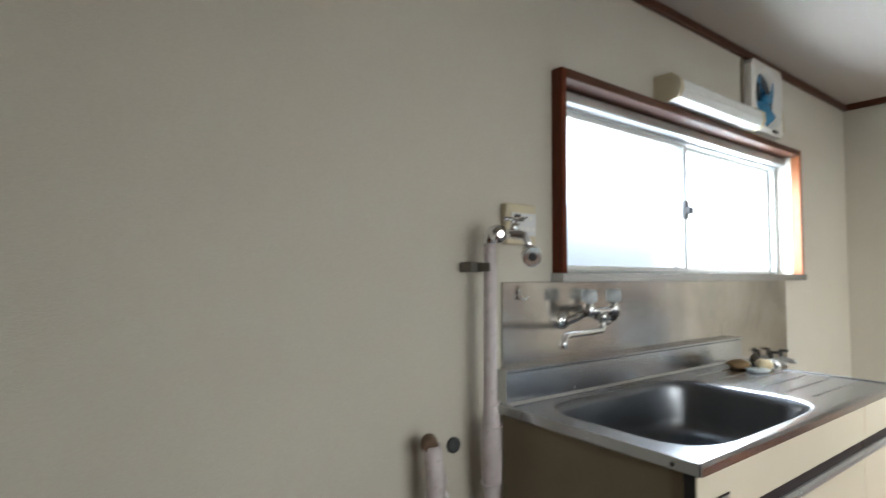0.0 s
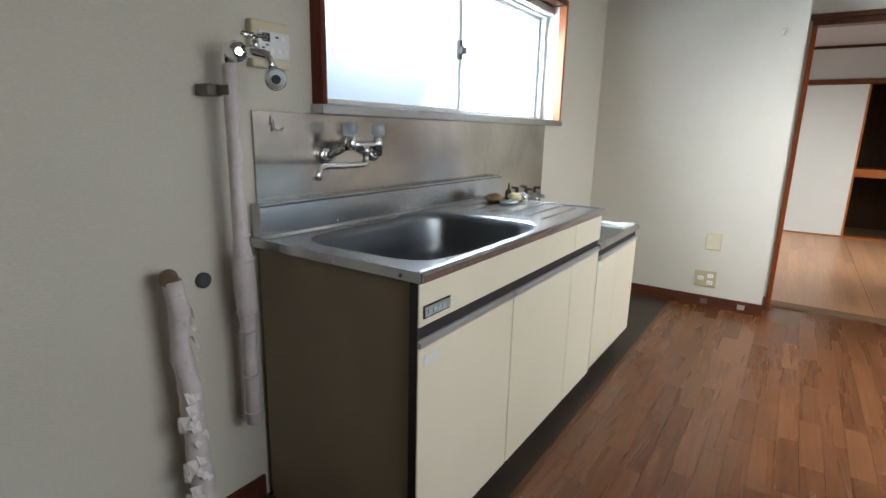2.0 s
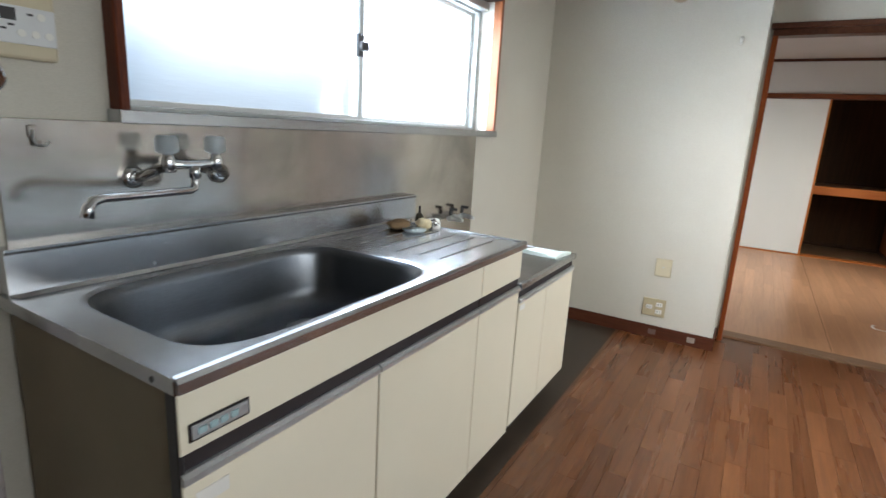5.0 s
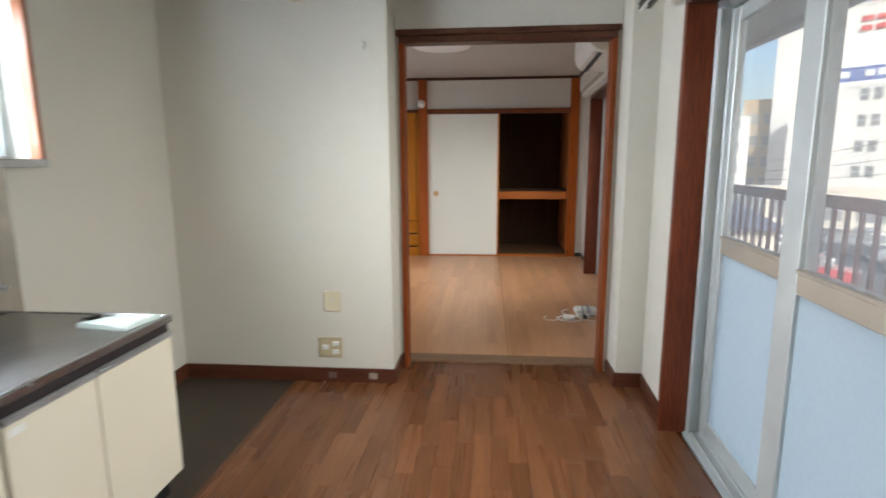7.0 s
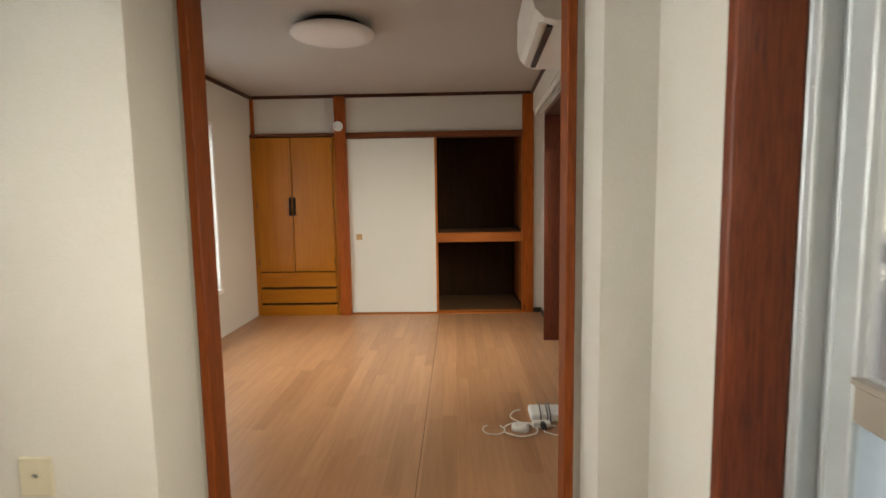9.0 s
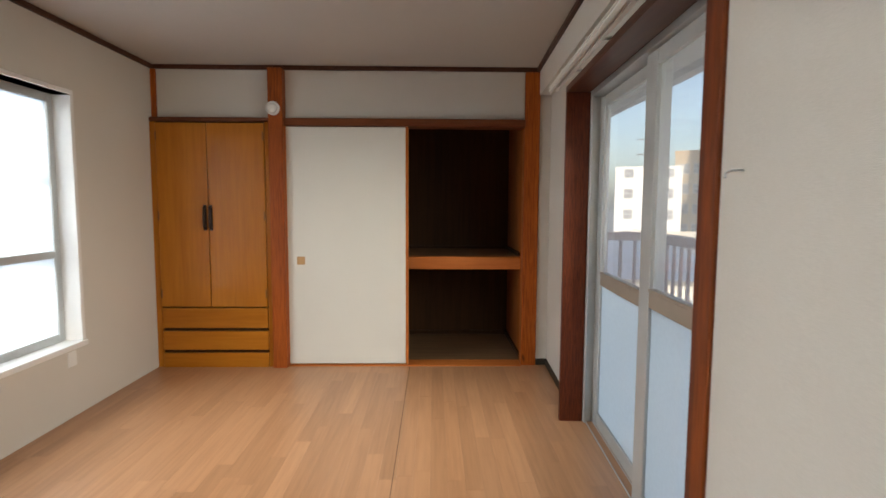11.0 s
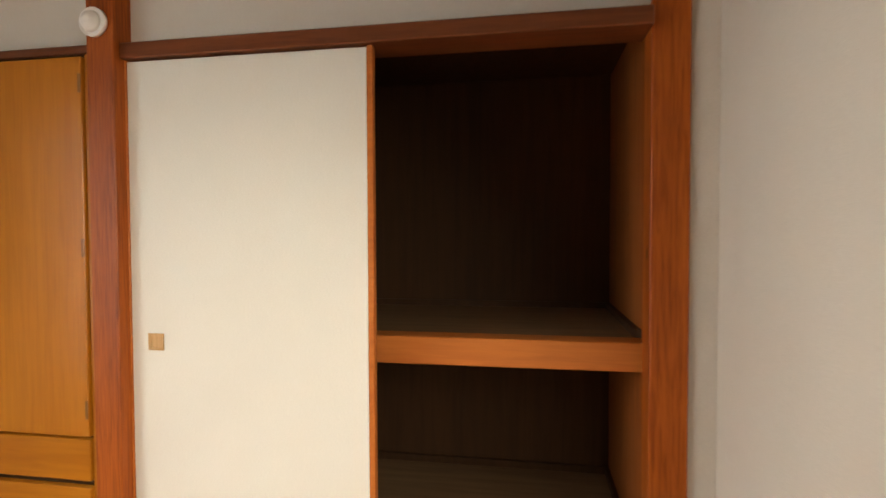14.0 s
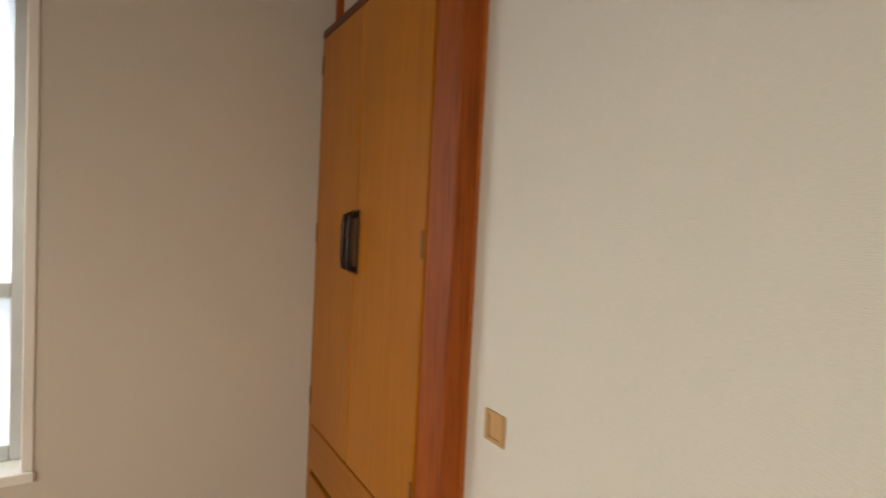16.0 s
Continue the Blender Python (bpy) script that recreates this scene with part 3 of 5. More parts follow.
for px in (6.0, 4.1, 2.2, 0.3):
    o = part("post", cuboid((px - 0.016, RY - 0.016, -0.10), (px + 0.016, RY + 0.016, 1.0), 0.003), M_RUST, rail)
bal = None
for i in range(108):
    px = RXE - 0.0895 * (i + 1)
    if bal is None:
        bal = part("baluster", cuboid((px - 0.008, RY - 0.008, 0.05), (px + 0.008, RY + 0.008, 1.0), 0.002), M_RUST, rail)
        first = px
        inv = bal.matrix_parent_inverse.copy()
    else:
        o = new("baluster", bal.data)
        o.parent = rail
        o.matrix_parent_inverse = inv
        o.location = (px - first, 0, 0)
for i in range(3):
    part("end_baluster", cuboid((RXE - 0.009, RY + 0.085 * (i + 1) - 0.009, 0.05), (RXE + 0.009, RY + 0.085 * (i + 1) + 0.009, 1.0), 0.002), M_RUST, rail)
skewed(rail, (7.25, RY))


# ---- kitchen window ----
w1 = thing("window_1", (2.4, WY, WZ0), "brown-framed kitchen window with two bright frosted sliding sashes", "window", kind="structure")
FY = 1.23
part("side_frame", cuboid((1.447, FY, 1.19), (1.47, 1.345, 1.876), 0.003), M_TRIMZ, w1)
part("side_frame", cuboid((3.324, FY, 1.205), (3.347, 1.345, 1.876), 0.003), M_REVEAL, w1)
part("head_frame", cuboid((1.47, FY, 1.845), (3.324, 1.345, 1.876), 0.003), M_TRIM, w1)
part("sill", boxes(((1.440, FY - 0.008, 1.185), (3.352, 1.345, 1.215)), bev=0.002), M_STEEL, w1, "stainless steel covered sill")
part("outer_frame", boxes(((1.47, 1.345, 1.79), (3.324, 1.395, 1.85)), ((1.47, 1.345, 1.2), (3.324, 1.395, 1.226)), ((1.47, 1.345, 1.226), (1.492, 1.395, 1.79)), ((3.295, 1.345, 1.226), (3.324, 1.395, 1.79)), bev=0.002), M_ALUW, w1)
part("blind_rail", cuboid((1.475, 1.30, 1.80), (3.32, 1.343, 1.84), 0.006, 2), M_ALU, w1, "grey aluminium rail under the head")
for a, e, yy in ((1.492, 2.415, 1.362), (2.335, 3.295, 1.384)):
    s = part("sash", boxes(((a, yy - 0.01, 1.226), (a + 0.028, yy + 0.01, 1.79)), ((e - 0.028, yy - 0.01, 1.226), (e, yy + 0.01, 1.79)),
             ((a + 0.028, yy - 0.009, 1.226), (e - 0.028, yy + 0.009, 1.242)), ((a + 0.028, yy - 0.009, 1.772), (e - 0.028, yy + 0.009, 1.79)), bev=0.002), plain("white_sash_aluminium", (0.75, 0.76, 0.75), 0.4, 0.2, bump=0), w1)
    pn = part("pane", cuboid((a + 0.024, yy - 0.002, 1.238), (e - 0.024, yy + 0.002, 1.776)), M_FROSTK, s, "figured frosted glass pane")
    pn.visible_shadow = False
part("latch", boxes(((2.362, 1.330, 1.455), (2.392, 1.351, 1.535)), ((2.358, 1.312, 1.475), (2.400, 1.332, 1.507)), bev=0.004), plain("dark_grey_latch", (0.16, 0.16, 0.165), 0.4, 0.6, bump=0), w1, "dark grey metal window latch")

# out of view: wall block added to darken the left pane's lower part
nb = thing("neighbour_house", (2.2, 3.4, -5.5), "unseen pale wall added to grey the lower left window pane", "house")
part("wall", cuboid((-4.0, 3.4, -5.5), (2.6, 9.0, 1.55)), M_CONC, nb)
part("roof_edge", cuboid((-4.2, 3.2, 1.55), (2.8, 9.2, 1.67)), M_ALU, nb)

# ---- room window ----
w2 = thing("window_2", (6.4, NY, RWZ0), "tall white-framed frosted sliding window of the room", "window", kind="structure")
M_WFR = plain("white_window_paint", (0.78, 0.76, 0.72), 0.45, vary=0.03, bump=0.03)
part("side_frame", cuboid((RW1 - 0.012, NY - 0.008, RWZ0), (RW1 + 0.016, NY + 0.10, RWZ1), 0.003), M_WFR, w2)
part("side_frame", cuboid((RW0 - 0.016, NY - 0.008, RWZ0), (RW0 + 0.012, NY + 0.10, RWZ1), 0.003), M_WFR, w2)
part("head_frame", cuboid((RW0 - 0.016, NY - 0.008, RWZ1), (RW1 + 0.016, NY + 0.10, RWZ1 + 0.025), 0.003), M_WFR, w2)
part("sill", cuboid((RW0 - 0.02, NY - 0.02, RWZ0 - 0.025), (RW1 + 0.02, NY + 0.122, RWZ0 + 0.006), 0.003), M_WFR, w2)
mid = (RW0 + RW1) / 2
for a, e, yy in ((RW0 + 0.013, mid + 0.03, NY + 0.075), (mid - 0.03, RW1 - 0.013, NY + 0.102)):
    s = part("sash", boxes(((a, yy - 0.012, RWZ0), (a + 0.04, yy + 0.012, RWZ1)), ((e - 0.04, yy - 0.012, RWZ0), (e, yy + 0.012, RWZ1)),
             ((a + 0.04, yy - 0.011, RWZ0), (e - 0.04, yy + 0.011, RWZ0 + 0.05)), ((a + 0.04, yy - 0.011, RWZ1 - 0.045), (e - 0.04, yy + 0.011, RWZ1)), ((a + 0.04, yy - 0.011, 0.90), (e - 0.04, yy + 0.011, 0.94)), bev=0.002), M_ALUW, w2)
    for z0, z1 in ((RWZ0 + 0.045, 0.905), (0.935, RWZ1 - 0.04)):
        pn = part("pane", cuboid((a + 0.036, yy - 0.002, z0), (e - 0.036, yy + 0.002, z1)), M_FROSTK, s, "frosted glass pane")
        pn.visible_shadow = False

# ---- closet ----
struct("post_middle", cuboid((RX1 - 0.083, 0.340, 0.0), (RX1 + 0.05, 0.442, RH - 0.03), 0.004), M_POSTP, "orange-brown wooden post beside the sliding door", "post")
struct("post_right", cuboid((RX1 - 0.02, -1.488, 0.0), (RX1 + 0.08, -1.378, RH - 0.03), 0.004), M_POST, "knotty orange-brown wooden post beside the closet", "post")
struct("post_left", cuboid((RX1 - 0.018, NY - 0.035, 1.81), (RX1 + 0.02, NY, RH - 0.03), 0.003), M_POST, "narrow wooden post in the corner", "post")
struct("lintel_closet", boxes(((RX1 - 0.055, -1.378, 1.762), (RX1 + 0.10, 0.342, 1.815)), bev=0.004), wood("lintel_wood", (0.10, 0.028, 0.010), (0.21, 0.062, 0.021), "Y", 0.4), "red-brown wooden lintel over the closet", "lintel")
struct("lintel_wardrobe", boxes(((RX1 - 0.058, 0.443, 1.785), (RX1 + 0.10, NY, 1.815)), bev=0.004), wood("lintel_wood_dark", (0.08, 0.024, 0.009), (0.17, 0.05, 0.018), "Y", 0.4), "red-brown wooden lintel over the wardrobe", "lintel")
struct("sill_closet", cuboid((RX1 - 0.045, -1.378, 0.0), (RX1 + 0.10, 0.342, 0.022), 0.003), M_SHELFW, "wooden sliding rail at the closet's foot", "sill")

fus = thing("sliding_door", (RX1 - 0.0080, -0.1, 0.022), "white papered sliding closet door in a thin wooden edge", "sliding door")
part("panel", cuboid((RX1 - 0.0300, -0.520, 0.030), (RX1 - 0.0100, 0.334, 1.757), 0.002), M_FUSUMA, fus)
part("edge_strip", cuboid((RX1 - 0.0340, -0.541, 0.024), (RX1 - 0.0060, -0.5205, 1.762), 0.003), M_SHELFW, fus, "orange-brown wooden edge strip")
part("edge_strip", cuboid((RX1 - 0.0340, 0.3345, 0.024), (RX1 - 0.0060, 0.3415, 1.762), 0.002), M_SHELFW, fus, "orange-brown wooden edge strip")
pl = part("pull", boxes(((RX1 - 0.0350, 0.211, 0.768), (RX1 - 0.0290, 0.269, 0.776)), ((RX1 - 0.0350, 0.211, 0.818), (RX1 - 0.0290, 0.269, 0.826)), ((RX1 - 0.0350, 0.211, 0.776), (RX1 - 0.0290, 0.223, 0.818)), ((RX1 - 0.0350, 0.257, 0.776), (RX1 - 0.0290, 0.269, 0.818)), ((RX1 - 0.0315, 0.223, 0.776), (RX1 - 0.0295, 0.257, 0.818)), bev=0.001), wood("pale_pull_wood", (0.42, 0.24, 0.10), (0.6, 0.38, 0.18), "Z", 0.5), fus, "pale square recessed wooden pull")
fus2 = thing("sliding_door", (RX1 + 0.03, -0.1, 0.022), "second white sliding closet door pushed behind the first", "sliding door")
part("panel", cuboid((RX1 + 0.012, -0.505, 0.030), (RX1 + 0.032, 0.334, 1.757), 0.002), M_FUSUMA, fus2)

clo = thing("closet", (8.45, -0.5, 0), "open two-level closet of brown plywood with shade painted in", "closet")
part("side_board", cuboid((RX1 + 0.08, -1.478, 0.02), (8.95, -1.40, RH - 0.05)), M_PLYO, clo, "plywood side with window light painted into its orange-brown")
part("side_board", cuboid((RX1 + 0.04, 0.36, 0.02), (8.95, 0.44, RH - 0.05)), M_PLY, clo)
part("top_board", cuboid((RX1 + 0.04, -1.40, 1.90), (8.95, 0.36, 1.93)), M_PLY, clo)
part("floor_board", cuboid((RX1 + 0.10, -1.40, 0.0), (8.95, 0.36, 0.022)), M_PLYX, clo)
part("shelf_board", cuboid((RX1 + 0.20, -1.40, 0.794), (8.95, 0.36, 0.812)), M_PLYX, clo)
part("shelf_beam", cuboid((RX1 + 0.105, -1.40, 0.719), (RX1 + 0.20, 0.36, 0.814), 0.004), M_SHELFW, clo, "orange-brown wooden shelf beam")
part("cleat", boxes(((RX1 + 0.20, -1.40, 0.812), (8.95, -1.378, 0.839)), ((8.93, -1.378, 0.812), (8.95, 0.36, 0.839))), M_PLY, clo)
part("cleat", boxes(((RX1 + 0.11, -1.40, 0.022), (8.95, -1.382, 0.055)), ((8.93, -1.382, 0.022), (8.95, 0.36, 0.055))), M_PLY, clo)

wd = thing("wardrobe", (8.2, 0.87, 0), "honey-coloured plywood built-in wardrobe with three drawers", "wardrobe")
WXF = RX1 - 0.056
part("body", boxes(((WXF + 0.022, 0.443, 0.01), (8.75, NY - 0.001, 1.785))), M_PLY, wd)
part("frame", boxes(((WXF, 0.443, 0.01), (WXF + 0.021, 0.476, 1.783)), ((WXF, NY - 0.042, 0.01), (WXF + 0.021, NY - 0.001, 1.783)), bev=0.002), M_WARD, wd)
for a, e, hy in ((0.479, 0.880, 0.485), (0.886, NY - 0.045, NY - 0.05)):
    d = part("door", cuboid((WXF - 0.012, a, 0.462), (WXF + 0.018, e, 1.774), 0.003), M_WARD, wd)
    for z in (0.558, 1.121, 1.683):
        part("hinge", cuboid((WXF - 0.016, hy - 0.006, z - 0.032), (WXF - 0.011, hy + 0.006, z + 0.032), 0.002), plain("brown_hinge", (0.22, 0.09, 0.02), 0.4, 0.3, bump=0), d, "small brown hinge plate")
    hy = 0.865 if a < 0.6 else 0.906
    h = bmesh.new()
    pts = [(WXF - 0.012, hy, 1.185), (WXF - 0.036, hy, 1.178), (WXF - 0.040, hy, 1.15), (WXF - 0.040, hy, 1.06), (WXF - 0.036, hy, 1.035), (WXF - 0.012, hy, 1.028)]
    tube(h, pts, [0.010, 0.008, 0.0075, 0.0075, 0.008, 0.010], 10)
    box(h, (WXF - 0.0155, hy - 0.012, 1.015), (WXF - 0.0125, hy + 0.012, 1.198), 0.002)
    part("handle", h, plain("dark_bronze_handle", (0.04, 0.025, 0.018), 0.35, 0.7, bump=0), d, "dark bronze bow handle")
for z0, z1 in ((0.305, 0.452), (0.143, 0.281), (0.012, 0.119)):
    part("drawer", cuboid((WXF - 0.010, 0.479, z0), (WXF + 0.018, NY - 0.045, z1), 0.003), M_WARDY, wd)

det = thing("fire_detector", (RX1 - 0.088, 0.404, 1.87), "round white fire detector on the wooden post", "detector")
part("base", disc(bmesh.new(), (RX1 - 0.083, 0.404, 1.873), (-1, 0, 0), 0.048, 0.016, 28), M_WHITEP, det)
part("dome", tube(bmesh.new(), [(RX1 - 0.099, 0.404, 1.873), (RX1 - 0.113, 0.404, 1.873), (RX1 - 0.122, 0.404, 1.873)], [0.036, 0.03, 0.012], 24), M_WHITEP, det)

# ---- ceiling lamp and air conditioner ----
LX, LY = 5.96, -0.025
lp = thing("ceiling_lamp", (LX, LY, RH), "round white plastic ceiling lamp, switched off", "lamp")
# mount made black: the shade of the gap above is put into colour
part("base", disc(bmesh.new(), (LX, LY, RH), (0, 0, -1), 0.17, 0.05, 32), M_BLACK, lp, "round mount, gap shade painted in as black")
part("shade", tube(bmesh.new(), [(LX, LY, RH - z) for z in (0.040, 0.043, 0.055, 0.070, 0.082, 0.088)], [0.20, 0.237, 0.243, 0.230, 0.17, 0.02], 48), plain("milky_lamp_shade", (0.80, 0.77, 0.73), 0.35, vary=0.02, bump=0), lp)
ac = thing("air_conditioner", (5.55, BR, 1.93), "white wall air conditioner above the balcony door", "air conditioner")
AX0, AX1, ACF = 4.98, 5.78, BR + 0.40
prof = [(BR + 0.09, 1.87), (BR + 0.09, 2.14), (ACF - 0.02, 2.14), (ACF, 2.12), (ACF, 1.97), (ACF - 0.015, 1.92), (ACF - 0.05, 1.885), (ACF - 0.10, 1.87)]
part("body", prism(bmesh.new(), prof, "x", AX0, AX1), M_WHITEP, ac)
part("end_cap", prism(bmesh.new(), [(u + (0.003 if u > BR + 0.15 else 0), v) for u, v in prof], "x", AX0 - 0.012, AX0), plain("cream_end_cap", (0.66, 0.62, 0.54), 0.4, bump=0), ac)
part("air_slot", boxes(((AX0 + 0.06, ACF - 0.092, 1.866), (AX1 - 0.06, ACF - 0.068, 1.885))), M_BLACK, ac, "black air outlet slot")
part("flap", cuboid((AX0 + 0.05, ACF - 0.064, 1.878), (AX1 - 0.05, ACF - 0.03, 1.884), 0.002), M_WHITEP, ac)
skewed(ac, PIVR)

# ---- outside ----
GZ = -5.5
struct("ground", cuboid((-900, -900, GZ - 0.5), (900, 900, GZ)), M_ASPH, "grey asphalt ground and parking lot", "ground")


def facade_frame(center, face):
    """A pose whose x runs along the front, y goes back into the building and z up."""
    f = Vector((face[0], face[1], 0)).normalized()
    xa = Vector((-f.y, f.x, 0))
    m = Matrix((xa, -f, (0, 0, 1))).transposed().to_4x4()
    return Matrix.Translation(center) @ m


def building(name, center, face, w, d, h, mat, label, wins=(), roof_edge=0.4):
    b = thing(name, center, label, "building")
    b.matrix_basis = facade_frame(center, face)
    def p(nm, bm, mt, parent=b, lab=""):
        o = mesh_ob(nm, bm, mt)
        o.parent = parent
        if lab:
            tagged(o, lab)
        return o
    p("wall", cuboid((-w / 2, 0, 0), (w / 2, d, h)), mat)
    p("roof", boxes(((-w / 2 - 0.1, -0.1, h), (w / 2 + 0.1, 0.3, h + roof_edge)), ((-w / 2 - 0.1, 0.3, h), (-w / 2 + 0.3, d, h + roof_edge)), ((w / 2 - 0.3, 0.3, h), (w / 2 + 0.1, d, h + roof_edge))), mat)
    for u, v, ww, wh in wins:
        win = p("window", boxes(((u - ww / 2 - 0.08, -0.06, v - wh / 2 - 0.08), (u - ww / 2, 0.0, v + wh / 2 + 0.08)), ((u + ww / 2, -0.06, v - wh / 2 - 0.08), (u + ww / 2 + 0.08, 0.0, v + wh / 2 + 0.08)),
                ((u - ww / 2, -0.06, v - wh / 2 - 0.08), (u + ww / 2, 0.0, v - wh / 2)), ((u - ww / 2, -0.06, v + wh / 2), (u + ww / 2, 0.0, v + wh / 2 + 0.08)), ((u - ww / 2, -0.05, v - 0.05), (u + ww / 2, 0.0, v + 0.05))), M_ALUW)
        g = p("glass", cuboid((u - ww / 2, -0.02, v - wh / 2), (u + ww / 2, 0.0, v + wh / 2)), M_WINFAR, win)
    return b, p


def far(bearing, dist, z=GZ):
    a = radians(bearing)
    return (5.0 + dist * math.cos(a), -0.8 + dist * math.sin(a), z)


FACE = (-0.66, 0.75)
# tower with window columns, in front of the store
wins = [(u, 2.2 + 2.95 * k, 0.75 if n > 1 else 0.6, 1.25) for k in range(5) for n, u in enumerate((-4.4, -2.1, 0.9, 2.2, 4.4)) if not (k == 4 and n in (0, 1))]
tower, tp = building("office_tower", far(-33.6, 76), FACE, 13.5, 10, 14.9, M_FACADE, "white office tower with small dark window columns", wins)
tp("sign_board", cuboid((-4.2, 0.4, 15.30), (5.8, 0.8, 17.50)), M_SIGNW, tower, "white roof sign board")
tp("sign_panel", cuboid((-3.9, 0.36, 15.60), (5.5, 0.41, 17.20)), M_SIGNB, tower, "blue roof sign panel")
for k, (a, e) in enumerate(((-3.4, -2.4), (-2.2, -0.9), (0.6, 1.5), (1.8, 2.6), (2.9, 3.8), (4.1, 5.0))):
    tp("sign_bar", cuboid((a, 0.32, 16.05), (e, 0.37, 16.80)), M_SIGNW, tower, "white bar in place of writing")
store, sp = building("department_store", far(-38.5, 86), FACE, 36, 20, 26.4, M_FACADE, "large white department store with a red roof sign", [])
sp("roof_sign", cuboid((-7.2, -0.3, 26.8), (0.0, 0.2, 28.8)), M_RED, store, "red roof sign")
sp("roof_sign_white", cuboid((0.1, -0.3, 26.8), (15.0, 0.2, 28.7)), M_SIGNW, store, "white roof sign")
sp("sign_emblem", boxes(((-5.0, -0.36, 27.8), (-2.8, -0.3, 28.3))), M_SIGNW, store, "white emblem bar")
sp("sign_emblem", boxes(((-4.8, -0.36, 27.25), (-3.0, -0.3, 27.75))), M_GREEN, store, "green emblem bar")
for a, e in ((-8.0, -6.9), (-6.4, -5.3), (-4.8, -4.4), (-3.9, -2.5), (-2.0, -0.7)):
    sp("sign_letter_bar", boxes(((a, -0.3, 23.2), (e, 0.0, 23.8)), ((a, -0.3, 24.4), (e, 0.0, 25.0))), M_RED, store, "red bar in place of a brand letter")
M_MARK = plain("grey_mark", (0.5, 0.42, 0.4), 0.6, bump=0)
for k in range(5):
    sp("sign_mark", cuboid((3.0 + 2 * k, -0.36, 27.3), (4.2 + 2 * k, -0.3, 28.2)), M_MARK, store, "grey bar in place of writing")
for k in range(9):
    sp("balcony_band", cuboid((3.5, -0.5, 21.3 - 2.25 * k), (17.8, 0.0, 21.9 - 2.25 * k)), M_BAND, store, "beige balcony band")
tan_b, bp_ = building("tan_building", far(-26.5, 95), (-0.8, 0.5), 5.2, 8, 15.5, M_TAN, "narrow tan office building with wide windows", [(u, 3.0 + 3.3 * k, 1.7, 1.5) for k in range(4) for u in (-1.2, 1.2)])
wh_b, bq_ = building("white_building", far(-22.5, 80), (-0.9, 0.4), 9, 9, 12.0, M_FACADE, "plain white mid-rise building", [(u, 2.5 + 3.0 * k, 1.2, 1.3) for k in range(4) for u in (-2.6, 0.2, 2.8)])
cr_b, br_ = building("cream_building", far(-60, 62), FACE, 16, 10, 11.0, M_FACADEB, "cream mid-rise building behind the parking lot", [(u, 2.5 + 3.0 * k, 1.4, 1.3) for k in range(4) for u in (-6, -3, 0, 3, 6)])
low_b, bl_ = building("low_shop", far(-31, 60), (-0.75, 0.66), 22, 6, 3.6, M_FACADEB, "low cream shop building along the parking lot", [(u, 1.8, 2.4, 2.0) for u in (-8.5, -5, -1.5, 2, 5.5, 9)])

hs = thing("house", far(-21.5, 24), "two-storey cream house with a blue-grey hipped roof", "house")
hs.matrix_basis = facade_frame(far(-21.5, 24), (-0.95, 0.25))
def hp(nm, bm, mt, parent=hs):
    o = mesh_ob(nm, bm, mt)
    o.parent = parent
    return o
hp("wall", cuboid((-4, 0, 0), (4, 6.5, 3.6)), M_FACADEB)
rf = bmesh.new()
vs = [rf.verts.new(p) for p in ((-4.6, -0.6, 3.5), (4.6, -0.6, 3.5), (4.6, 7.1, 3.5), (-4.6, 7.1, 3.5), (-1.6, 3.2, 5.2), (1.6, 3.2, 5.2))]
for ids in ((0, 1, 5, 4), (1, 2, 5), (2, 3, 4, 5), (3, 0, 4), (3, 2, 1, 0)):
    rf.faces.new([vs[i] for i in ids])
hp("roof", rf, M_ROOF)
for u in (-2.4, 0.4, 2.6):
    wn = hp("window", boxes(((u - 0.8, -0.06, 1.3), (u + 0.8, 0.0, 1.38)), ((u - 0.8, -0.06, 2.6), (u + 0.8, 0.0, 2.68)), ((u - 0.8, -0.06, 1.38), (u - 0.72, 0, 2.6)), ((u + 0.72, -0.06, 1.38), (u + 0.8, 0, 2.6)), ((u - 0.04, -0.05, 1.38), (u + 0.04, 0, 2.6))), M_ALUW)
    hp("glass", cuboid((u - 0.72, -0.02, 1.38), (u + 0.72, 0.0, 2.6)), M_WINFAR, wn)


